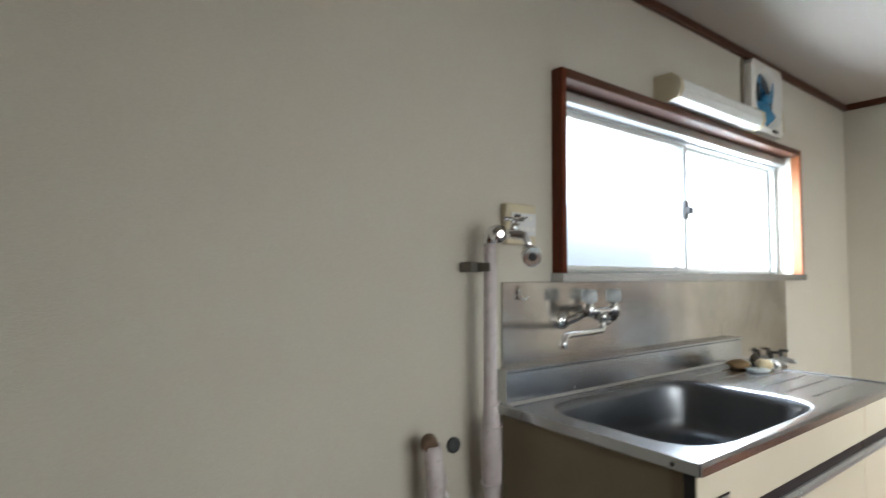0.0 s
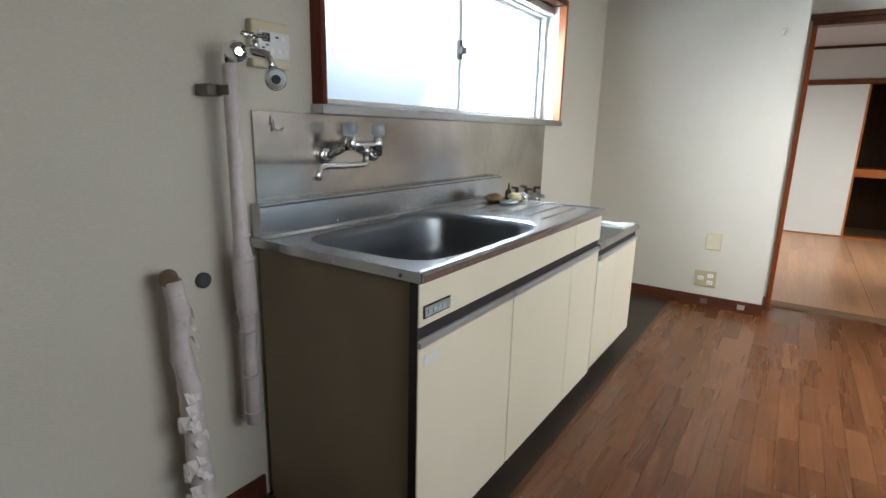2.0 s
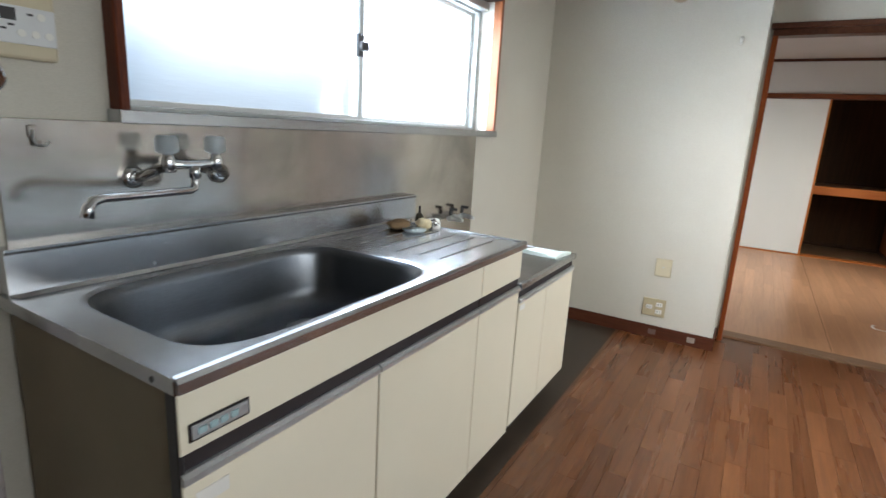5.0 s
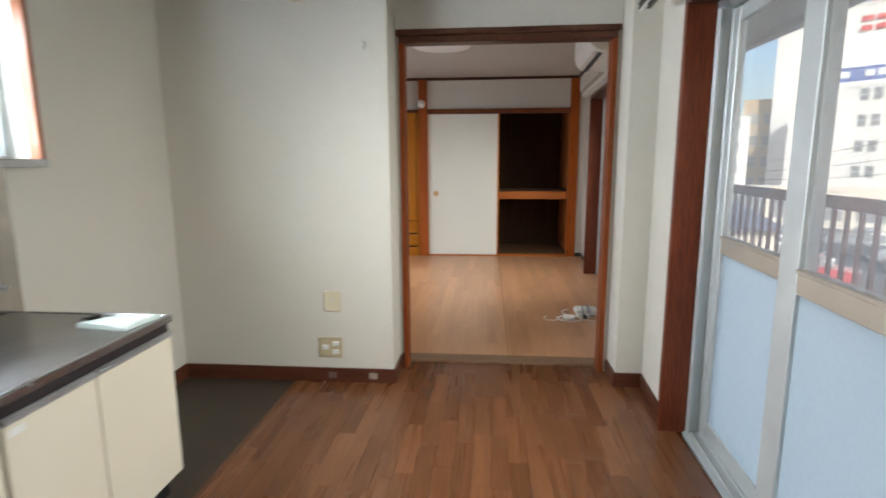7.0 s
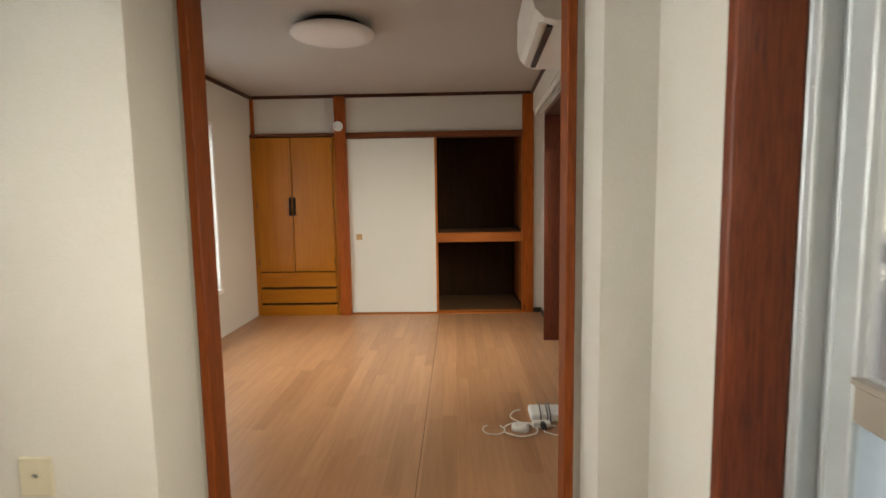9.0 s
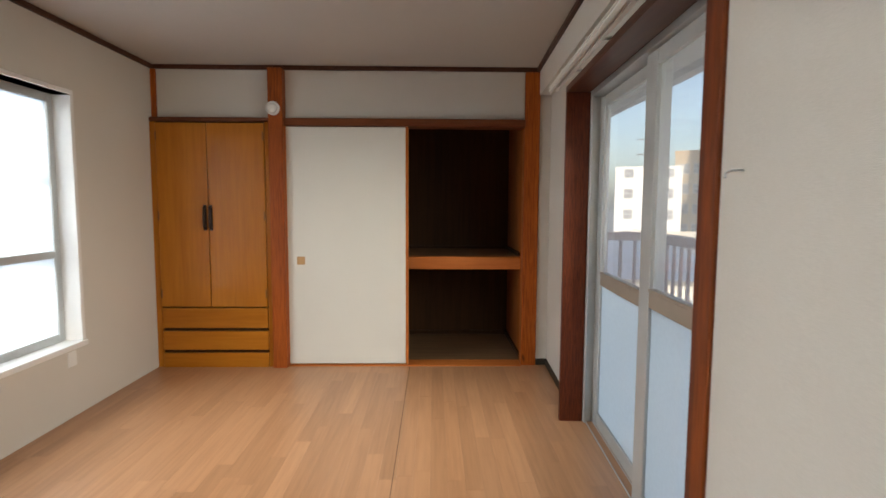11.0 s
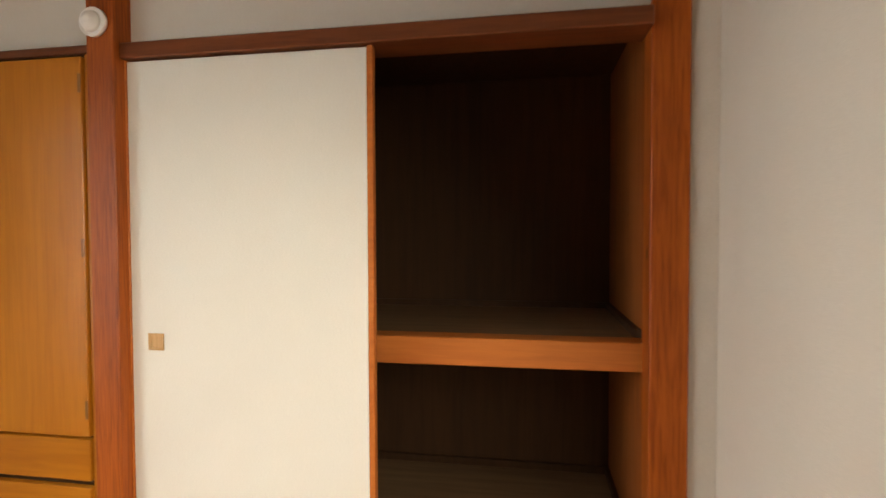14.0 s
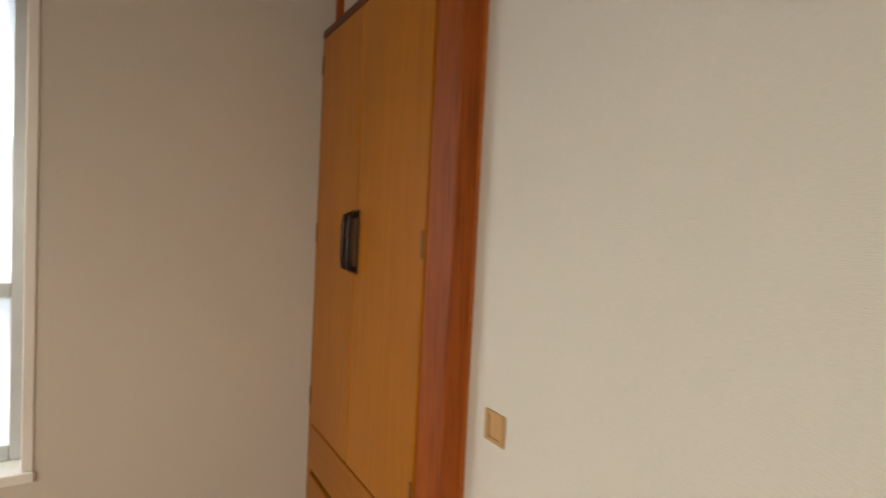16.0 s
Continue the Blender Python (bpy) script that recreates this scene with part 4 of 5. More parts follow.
def car(label, paint, m):
    """A small hatchback: body, cabin glass, four wheels, lamps."""
    c = thing("car", (0, 0, 0), label, "car", "cars on the parking lot")
    def p(nm, bm, mt, parent=c):
        o = mesh_ob(nm, bm, mt)
        o.parent = parent
        return o
    low = [(-2.0, 0.28), (-2.05, 0.62), (-1.95, 0.86), (-0.9, 0.98), (1.75, 0.98), (1.98, 0.85), (2.02, 0.45), (1.95, 0.28)]
    cab = [(-1.0, 0.96), (-0.35, 1.42), (0.15, 1.5), (1.25, 1.46), (1.75, 0.97)]
    bm = prism(bmesh.new(), low, "y", -0.82, 0.82)
    bmesh.ops.bevel(bm, geom=bm.edges[:], offset=0.06, segments=2, affect="EDGES")
    body = p("body", bm, paint)
    bm = prism(bmesh.new(), cab, "y", -0.70, 0.70)
    bmesh.ops.bevel(bm, geom=bm.edges[:], offset=0.05, segments=2, affect="EDGES")
    p("cabin_glass", bm, M_WINFAR)
    p("roof_panel", cuboid((-0.35, -0.66, 1.44), (1.28, 0.66, 1.53), 0.04, 2), paint)
    for x in (-1.25, 1.25):
        for y in (-0.80, 0.68):
            w = p("wheel", disc(bmesh.new(), (x, y, 0.30), (0, 1, 0), 0.30, 0.12, 20), M_BLACK)
            p("rim", disc(bmesh.new(), (x, y - 0.01 if y < 0 else y + 0.02, 0.30), (0, 1, 0), 0.18, 0.11, 16), M_ALU, w)
    for y in (-0.6, 0.6):
        p("headlight", cuboid((-2.06, y - 0.16, 0.66), (-1.92, y + 0.16, 0.80), 0.03), M_SIGNW)
        p("taillight", cuboid((1.93, y - 0.14, 0.62), (2.04, y + 0.14, 0.82), 0.03), M_RED)
    c.matrix_basis = m
    return c


def paint(name, col):
    m, n, l, p = nodes_of(name)
    p.inputs["Base Color"].default_value = (*col, 1)
    p.inputs["Roughness"].default_value, p.inputs["Coat Weight"].default_value = 0.35, 0.8
    return m


def park(bearing, dist, turn):
    x, y, z = far(bearing, dist, GZ)
    return pose(x, y, z, 0, 0, turn)


red = car("small red hatchback on the parking lot", paint("red_car_paint", (0.45, 0.03, 0.04)), park(-33.5, 31.5, 50))
white = car("white hatchback on the parking lot", paint("white_car_paint", (0.75, 0.75, 0.76)), park(-31.5, 35, 50))
for bb, dd in ((-30.0, 39), (-38.5, 44), (-42, 47)):
    copy_thing(white, park(bb, dd, 48))
silver = car("silver hatchback on the parking lot", paint("silver_car_paint", (0.42, 0.44, 0.46)), park(-37.0, 47, 50))
for bb, dd in ((-40.5, 40), (-44, 43), (-27, 44)):
    copy_thing(silver, park(bb, dd, 52))
dark = car("dark grey hatchback on the parking lot", paint("dark_car_paint", (0.06, 0.065, 0.075)), park(-41.5, 37, 50))
copy_thing(dark, park(-35.5, 42, 50))

M_POLE = plain("weathered_pole_concrete", (0.20, 0.20, 0.19), 0.85, vary=0.1, scale=2)
pole = thing("utility_pole", far(-22.5, 38), "grey concrete utility pole with cross arms", "utility pole")
px, py, pz = far(-22.5, 38)
part("shaft", tube(bmesh.new(), [(px, py, GZ), (px, py, GZ + 12)], [0.18, 0.11], 14), M_POLE, pole)
for z in (10.2, 11.2):
    part("cross_arm", boxes(((px - 0.06, py - 0.7, GZ + z), (px + 0.06, py + 0.7, GZ + z + 0.08))), M_POLE, pole)
for k, (z0, z1) in enumerate(((1.6, 4.4), (0.9, 3.1), (0.3, 2.0))):
    a, e = Vector(far(-28, 42, z0 - 0.6)), Vector(far(-52, 30, z1))
    pts = [a.lerp(e, t / 12) + Vector((0, 0, -0.5 * math.sin(math.pi * t / 12))) for t in range(13)]
    tagged(mesh_ob("overhead_cable", tube(bmesh.new(), pts, 0.02, 6), M_BLACK), "thin black overhead cable across the street", "cable", "overhead cables")


# ---- sink units ----
SX0, SX1, SY, SZ = 1.2, 2.509, 0.68, 0.837
sk = thing("sink_cabinet", (1.85, 0.98, 0), "cream laminate sink cabinet with dark brown-grey sides", "kitchen cabinet", "kitchen units")
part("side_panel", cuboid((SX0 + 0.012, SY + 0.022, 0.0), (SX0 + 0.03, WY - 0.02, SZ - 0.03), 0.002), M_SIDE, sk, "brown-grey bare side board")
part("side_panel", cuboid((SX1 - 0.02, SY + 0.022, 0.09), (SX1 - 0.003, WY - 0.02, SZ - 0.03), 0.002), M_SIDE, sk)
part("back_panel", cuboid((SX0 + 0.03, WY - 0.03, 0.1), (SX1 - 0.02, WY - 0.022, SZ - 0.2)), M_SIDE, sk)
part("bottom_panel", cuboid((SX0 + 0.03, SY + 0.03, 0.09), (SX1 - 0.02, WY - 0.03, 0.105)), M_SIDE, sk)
part("front_edge", cuboid((SX0 + 0.002, SY + 0.006, 0.06), (SX0 + 0.012, SY + 0.03, SZ - 0.022), 0.001), M_BLACK, sk, "black front edging")
part("front_edge", cuboid((SX0 + 0.03, SY + 0.019, 0.083), (SX1 - 0.02, SY + 0.0215, SZ - 0.022)), M_BLACK, sk)
part("toe_kick", cuboid((SX0 + 0.03, SY + 0.06, 0.0), (SX1 - 0.005, SY + 0.075, 0.085)), M_BLACK, sk, "dark recessed plinth")
for a, e in ((SX0 + 0.004, 2.198), (2.204, SX1 - 0.003)):
    part("drawer_front", cuboid((a, SY + 0.002, 0.706), (e, SY + 0.018, 0.813), 0.002), M_CREAM, sk)
    part("handle_channel", boxes(((a, SY + 0.010, 0.674), (e, SY + 0.02, 0.704))), M_CHANNEL, sk, "dark recessed handle channel")
for a, e in ((SX0 + 0.004, 1.688), (1.694, 2.188), (2.194, SX1 - 0.003)):
    d = part("door", cuboid((a, SY + 0.002, 0.083), (e, SY + 0.018, 0.656), 0.002), M_CREAM, sk)
    part("door_lip", prism(bmesh.new(), [(SY - 0.004, 0.657), (SY - 0.004, 0.668), (SY + 0.004, 0.674), (SY + 0.018, 0.674), (SY + 0.018, 0.657)], "x", a, e), M_ALU, d, "aluminium handle lip")
part("nameplate_border", cuboid((1.218, SY - 0.001, 0.724), (1.329, SY + 0.0012, 0.756), 0.001), M_BLACK, sk, "black border round the plate")
npl = part("nameplate", cuboid((1.222, SY - 0.003, 0.728), (1.325, SY + 0.001, 0.752), 0.001), M_ALU, sk, "small metal maker's plate")
for a in (1.232, 1.252, 1.270, 1.290):
    part("nameplate_bar", cuboid((a, SY - 0.005, 0.735), (a + 0.014, SY - 0.002, 0.746)), plain("teal_plate_ink", (0.32, 0.44, 0.47), 0.5, bump=0) if a == 1.232 else bpy.data.materials["teal_plate_ink"], npl, "teal bar in place of writing")
part("sticker", cuboid((1.225, SY + 0.0005, 0.605), (1.285, SY + 0.0018, 0.632)), plain("faded_sticker", (0.72, 0.70, 0.66), 0.5, bump=0), sk, "faded paper sticker")

st = thing("sink_worktop", (1.85, 0.95, SZ - 0.03), "stainless steel sink worktop with a deep basin and drainer", "sink")
bc, ba, bb = (1.637, 0.952), 0.345, 0.226


def ring(cx, cy, a, b2, p, n, z, bm):
    out = []
    for k in range(n):
        t = 2 * math.pi * k / n
        ct, s_ = math.cos(t), math.sin(t)
        r = 1 / ((abs(ct / a) ** p + abs(s_ / b2) ** p) ** (1 / p))
        out.append(bm.verts.new((cx + r * ct, cy + r * s_, z)))
    return out


def bridge(bm, r0, r1, smooth=True):
    n = len(r0)
    for k in range(n):
        f = bm.faces.new((r0[k], r0[(k + 1) % n], r1[(k + 1) % n], r1[k]))
        f.smooth = smooth


tb = bmesh.new()
N = 96
x0, x1, y0, y1 = SX0, 2.03, SY, 1.235
outer = []
for k in range(N):
    t = 2 * math.pi * k / N
    ct, s_ = math.cos(t), math.sin(t)
    r = min((x1 - bc[0]) / ct if ct > 1e-6 else 9, (x0 - bc[0]) / ct if ct < -1e-6 else 9, (y1 - bc[1]) / s_ if s_ > 1e-6 else 9, (y0 - bc[1]) / s_ if s_ < -1e-6 else 9)
    outer.append(tb.verts.new((bc[0] + r * ct, bc[1] + r * s_, SZ)))
for cx, cy in ((x0, y0), (x1, y0), (x1, y1), (x0, y1)):
    near = min(outer, key=lambda v: (v.co.x - cx) ** 2 + (v.co.y - cy) ** 2)
    near.co.x, near.co.y = cx, cy
r1 = ring(*bc, ba + 0.022, bb + 0.022, 5, N, SZ, tb)
bridge(tb, outer, r1, False)
r2 = ring(*bc, ba + 0.012, bb + 0.012, 5, N, SZ - 0.004, tb)
bridge(tb, r1, r2)
part("basin_surround", tb, M_STEEL, st)
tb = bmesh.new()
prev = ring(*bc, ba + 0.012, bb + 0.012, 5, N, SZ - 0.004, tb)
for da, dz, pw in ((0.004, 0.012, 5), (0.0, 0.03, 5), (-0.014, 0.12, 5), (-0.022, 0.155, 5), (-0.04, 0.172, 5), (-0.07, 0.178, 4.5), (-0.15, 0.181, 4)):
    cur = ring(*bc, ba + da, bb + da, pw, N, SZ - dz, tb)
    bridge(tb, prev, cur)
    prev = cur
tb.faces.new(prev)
part("basin", tb, M_STEELB, st, "dull stainless steel basin, recess shade painted into its colour")
part("drain", tube(bmesh.new(), [(1.80, 1.02, SZ - 0.1815), (1.80, 1.02, SZ - 0.177), (1.80, 1.02, SZ - 0.1765)], [0.062, 0.058, 0.03], 28), M_CHROME, st)
part("drainboard", boxes(((2.03, SY, SZ - 0.012), (SX1 + 0.004, 1.235, SZ))), M_STEEL, st)
for k in range(6):
    yy = 0.775 + 0.075 * k
    part("drainer_ridge", prism(bmesh.new(), [(yy - 0.006, SZ), (yy - 0.003, SZ + 0.003), (yy + 0.003, SZ + 0.003), (yy + 0.006, SZ)], "x", 2.08, 2.44), M_STEEL, st)
part("front_fold", prism(bmesh.new(), [(SY - 0.010, SZ - 0.022), (SY - 0.011, SZ - 0.004), (SY - 0.006, SZ + 0.004), (SY + 0.004, SZ + 0.005), (SY + 0.010, SZ + 0.0005), (SY + 0.010, SZ - 0.022)], "x", SX0, SX1 + 0.004), M_STEEL, st)
part("left_fold", boxes(((SX0 - 0.004, SY - 0.006, SZ - 0.024), (SX0 + 0.012, WY - 0.005, SZ + 0.003)), bev=0.002), M_STEEL, st)
part("right_fold", boxes(((SX1 - 0.006, SY - 0.008, SZ - 0.024), (SX1 + 0.006, WY - 0.005, SZ + 0.004)), bev=0.002), M_STEEL, st)
part("upstand", prism(bmesh.new(), [(1.222, SZ), (1.228, SZ + 0.008), (1.230, SZ + 0.088), (1.226, SZ + 0.094), (1.226, SZ + 0.099), (1.268, SZ + 0.099), (1.268, SZ)], "x", SX0 + 0.004, SX1 + 0.115), M_STEEL, st)
part("rivet", disc(bmesh.new(), (SX0 - 0.003, SY + 0.05, SZ - 0.012), (-1, 0, 0), 0.005, 0.002, 10), M_BLACK, st)

GX0, GX1, GZT = 2.515, 3.161, 0.677
gk = thing("stove_cabinet", (2.84, 0.98, 0), "low cream laminate cabinet for a stove, empty on top", "kitchen cabinet", "kitchen units")
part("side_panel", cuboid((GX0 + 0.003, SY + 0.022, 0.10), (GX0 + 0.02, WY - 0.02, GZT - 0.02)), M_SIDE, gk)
part("side_panel", cuboid((GX1 - 0.02, SY + 0.022, 0.10), (GX1 - 0.003, WY - 0.02, GZT - 0.02), 0.002), M_CREAM, gk)
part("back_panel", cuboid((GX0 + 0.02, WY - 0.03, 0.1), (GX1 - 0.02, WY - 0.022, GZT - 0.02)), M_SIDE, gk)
part("toe_kick", boxes(((GX0 + 0.02, SY + 0.06, 0.0), (GX1 - 0.005, SY + 0.075, 0.10)), ((GX1 - 0.02, SY + 0.075, 0.0), (GX1 - 0.005, WY - 0.02, 0.10))), M_BLACK, gk, "dark recessed plinth")
part("handle_channel", cuboid((GX0 + 0.004, SY + 0.010, 0.622), (GX1 - 0.003, SY + 0.02, 0.654)), M_CHANNEL, gk, "dark recessed handle channel")
for a, e in ((GX0 + 0.004, 2.806), (2.812, GX1 - 0.002)):
    d = part("door", cuboid((a, SY + 0.002, 0.098), (e, SY + 0.018, 0.604), 0.002), M_CREAM, gk)
    part("door_lip", prism(bmesh.new(), [(SY - 0.004, 0.605), (SY - 0.004, 0.616), (SY + 0.004, 0.622), (SY + 0.018, 0.622), (SY + 0.018, 0.605)], "x", a, e), M_ALU, d, "aluminium handle lip")
part("sticker", cuboid((GX0 + 0.014, SY + 0.0005, 0.572), (GX0 + 0.06, SY + 0.0018, 0.592)), M_WHITEP, gk, "small white sticker")
gt = thing("stove_worktop", (2.84, 0.98, GZT - 0.02), "stainless steel stove worktop with rolled edges", "worktop")
M_STOVE = steel("stove_top_steel", (0.36, 0.35, 0.34), 0.3)
part("top", cuboid((GX0, SY + 0.012, GZT - 0.02), (GX1 - 0.008, WY - 0.004, GZT), 0.001), M_STOVE, gt)
part("front_edge", cuboid((GX0, SY - 0.006, GZT - 0.022), (GX1 + 0.004, SY + 0.012, GZT + 0.004), 0.003), M_STEEL, gt)
part("side_edge", cuboid((GX1 - 0.008, SY + 0.012, GZT - 0.022), (GX1 + 0.004, WY - 0.004, GZT + 0.004), 0.003), M_STEEL, gt)

bs = thing("backsplash", (2.2, WY, 0.68), "stained stainless steel splashback sheets behind the sink", "splashback", kind="structure")
part("sheet", cuboid((1.225, WY - 0.008, SZ + 0.05), (2.652, WY - 0.0005, 1.187), 0.001), M_STEELW, bs)
part("sheet", cuboid((2.654, WY - 0.006, GZT - 0.01), (3.21, WY - 0.0005, 1.187), 0.001), M_STEELW, bs)
hk = thing("wall_hook", (1.30, 1.266, 1.14), "small grey metal hook on the splashback", "hook")
part("hook", tube(bmesh.new(), [(1.288, 1.264, 1.165), (1.288, 1.262, 1.145), (1.292, 1.255, 1.135), (1.302, 1.250, 1.134), (1.310, 1.248, 1.142)], 0.003, 8), M_ALU, hk)
part("plate", cuboid((1.281, 1.2625, 1.15), (1.297, 1.2665, 1.175), 0.002), M_STEELW, hk)

# ---- wall mixer tap ----
tp_ = thing("wall_mixer_tap", (1.59, 1.266, 1.06), "chrome wall mixer tap with clear plastic knobs and long spout", "tap")
M_KNOB = frosted("cloudy_plastic_knob", (0.88, 0.92, 0.94), 0.15, (1, 1, 1), 0.5, 0.1)
for fx, bx in ((1.478, 1.522), (1.708, 1.648)):
    part("flange", tube(bmesh.new(), [(fx, 1.267, 1.062), (fx, 1.255, 1.062), (fx, 1.250, 1.062)], [0.027, 0.026, 0.015], 22), M_CHROME, tp_)
    part("leg", tube(bmesh.new(), [(fx, 1.252, 1.062), (fx, 1.235, 1.063), ((fx * 2 + bx) / 3, 1.215, 1.075), (bx, 1.20, 1.094), (bx, 1.19, 1.098)], [0.011, 0.012, 0.012, 0.013, 0.016], 14), M_CHROME, tp_)
    part("valve_body", tube(bmesh.new(), [(bx, 1.19, 1.078), (bx, 1.19, 1.105), (bx, 1.19, 1.118), (bx, 1.19, 1.122)], [0.017, 0.018, 0.013, 0.012], 16), M_CHROME, tp_)
    k_ = tube(bmesh.new(), [(bx, 1.19, 1.122), (bx, 1.19, 1.126), (bx, 1.19, 1.155), (bx, 1.19, 1.162)], [0.018, 0.025, 0.025, 0.020], 10)
    kn = part("knob", k_, M_KNOB, tp_, "clear faceted plastic knob")
    part("knob_cap", disc(bmesh.new(), (bx, 1.19, 1.162), (0, 0, 1), 0.010, 0.002, 12), M_CHROME, kn)
part("crossbar", tube(bmesh.new(), [(1.522, 1.19, 1.097), (1.56, 1.19, 1.094), (1.61, 1.19, 1.094), (1.648, 1.19, 1.097)], [0.012, 0.011, 0.011, 0.012], 14), M_CHROME, tp_)
part("spout_nut", tube(bmesh.new(), [(1.588, 1.188, 1.09), (1.588, 1.188, 1.062)], 0.014, 8), M_CHROME, tp_)
sp_pts = [(1.588, 1.188, 1.07), (1.588, 1.188, 1.05), (1.583, 1.185, 1.038), (1.57, 1.18, 1.033), (1.45, 1.145, 1.036), (1.34, 1.118, 1.040), (1.318, 1.112, 1.036), (1.306, 1.108, 1.024), (1.302, 1.107, 1.005)]
part("spout", tube(bmesh.new(), sp_pts, [0.010, 0.010, 0.010, 0.009, 0.009, 0.009, 0.010, 0.011, 0.013], 14), M_CHROME, tp_)

# ---- washing machine tap, its lagged pipe, the cut pipe, hole cover ----
lp_ = thing("lagged_pipe", (1.12, 1.2, 0.30), "pale tape-wrapped water pipe running down the wall", "pipe")
part("lagging", tube(bmesh.new(), [(1.118, 1.205, 1.300), (1.117, 1.20, 1.27), (1.118, 1.20, 0.99), (1.119, 1.20, 0.86), (1.121, 1.20, 0.79), (1.123, 1.20, 0.72), (1.125, 1.20, 0.66), (1.127, 1.20, 0.60), (1.126, 1.20, 0.45), (1.126, 1.20, 0.325)], [0.016, 0.017, 0.018, 0.019, 0.027, 0.029, 0.026, 0.019, 0.019, 0.022], 18), M_WRAP, lp_)
for z in (0.862, 0.80, 0.655, 0.60, 0.47, 0.36):
    part("tape_edge", tube(bmesh.new(), [(1.123, 1.20, z + 0.004), (1.124, 1.20, z - 0.003)], [0.023 if z < 0.63 or z > 0.84 else 0.029, 0.0195 if z < 0.63 or z > 0.84 else 0.027], 16), M_WRAP, lp_)
part("bracket", boxes(((1.07, 1.225, 1.215), (1.112, 1.275, 1.243)), ((1.095, 1.178, 1.217), (1.099, 1.227, 1.241)), bev=0.002), plain("dull_steel_bracket", (0.16, 0.15, 0.13), 0.5, 0.5), lp_, "dull metal pipe bracket")
wt_ = thing("washing_machine_tap", (1.13, 1.17, 1.30), "chrome washing machine tap on top of the pipe", "tap")
part("elbow", tube(bmesh.new(), [(1.118, 1.205, 1.285), (1.117, 1.203, 1.312), (1.118, 1.192, 1.326), (1.121, 1.175, 1.328)], [0.017, 0.017, 0.016, 0.016], 14), M_CHROME, wt_)
part("flange", tube(bmesh.new(), [(1.124, 1.180, 1.318), (1.119, 1.168, 1.317), (1.117, 1.163, 1.316), (1.115, 1.157, 1.316), (1.113, 1.152, 1.316)], [0.023, 0.025, 0.020, 0.013, 0.009], 24), M_CHROME, wt_)
part("body", tube(bmesh.new(), [(1.130, 1.165, 1.318), (1.150, 1.140, 1.318), (1.168, 1.122, 1.312), (1.174, 1.116, 1.295), (1.175, 1.114, 1.278)], [0.012, 0.014, 0.012, 0.011, 0.012], 14), M_CHROME, wt_)
part("stem", tube(bmesh.new(), [(1.150, 1.142, 1.322), (1.150, 1.142, 1.352)], [0.012, 0.008], 12), M_CHROME, wt_)
part("cross_handle", boxes(((1.112, 1.136, 1.352), (1.188, 1.148, 1.362)), ((1.144, 1.104, 1.353), (1.156, 1.180, 1.361)), bev=0.004), M_CHROME, wt_)
part("nozzle", tube(bmesh.new(), [(1.175, 1.114, 1.285), (1.176, 1.110, 1.262), (1.175, 1.104, 1.252)], [0.013, 0.022, 0.022], 18), M_CHROME, wt_)
part("nozzle_end", tube(bmesh.new(), [(1.176, 1.116, 1.262), (1.166, 1.090, 1.256), (1.1655, 1.0885, 1.2555)], [0.020, 0.0275, 0.024], 24), M_CHROME, wt_)
part("nozzle_mouth", tube(bmesh.new(), [(1.166, 1.090, 1.256), (1.1645, 1.0865, 1.255)], [0.011, 0.011], 14), M_BLACK, wt_)

rnd = random.Random(3)
M_FLAP = plain("white_torn_wrap", (0.74, 0.70, 0.70), 0.7, vary=0.12, scale=40, bump=0.4)
cp = thing("cut_pipe", (0.945, 1.2, 0.10), "cut-off pipe with torn peeling pale wrapping", "pipe")
pts, rad = [], []
for k in range(24):
    z = 0.785 - 0.64 * k / 23
    pts.append((0.934 + 0.0014 * k + 0.003 * math.sin(k * 0.7), 1.205 + 0.004 * math.cos(k), z))
    rad.append((0.023 + 0.006 * (k / 23)) * (0.88 + 0.26 * rnd.random()))
part("wrapping", tube(bmesh.new(), pts, rad, 16), M_WRAP, cp)
part("open_end", tube(bmesh.new(), [(0.940, 1.235, 0.775), (0.930, 1.215, 0.792), (0.922, 1.195, 0.787)], [0.019, 0.021, 0.018], 14), plain("rusty_pipe_end", (0.14, 0.09, 0.06), 0.7, vary=0.3, scale=30), cp, "rusty brown bent pipe end")
for k in range(44):
    z = 0.74 - 0.60 * rnd.random() ** 0.55
    a = rnd.uniform(-2.6, 0.5)
    fl = bmesh.new()
    c0 = Vector((0.942, 1.205, z))
    d0 = Vector((math.cos(a), math.sin(a), 0))
    s0 = Vector((-math.sin(a), math.cos(a), 0))
    w, ln = rnd.uniform(0.007, 0.018), rnd.uniform(0.010, 0.030)
    q = [c0 + d0 * 0.024 - s0 * w, c0 + d0 * 0.024 + s0 * w * 0.8, c0 + d0 * (0.03 + ln * 0.6) + s0 * w * 0.4 - Vector((0, 0, ln)), c0 + d0 * (0.026 + ln * 0.4) - s0 * w * 0.7 - Vector((0, 0, ln * 1.2))]
    v0 = [fl.verts.new(p) for p in q]
    v1 = [fl.verts.new(p + d0 * 0.0018 + Vector((0, 0, 0.001))) for p in q]
    fl.faces.new(v0)
    fl.faces.new(v1[::-1])
    for i in range(4):
        fl.faces.new((v0[i], v0[(i + 1) % 4], v1[(i + 1) % 4], v1[i]))
    part("torn_flap", fl, M_FLAP, cp)
hc = thing("wall_plug", (1.05, WY, 0.75), "dark grey round plug in the wall", "plug")
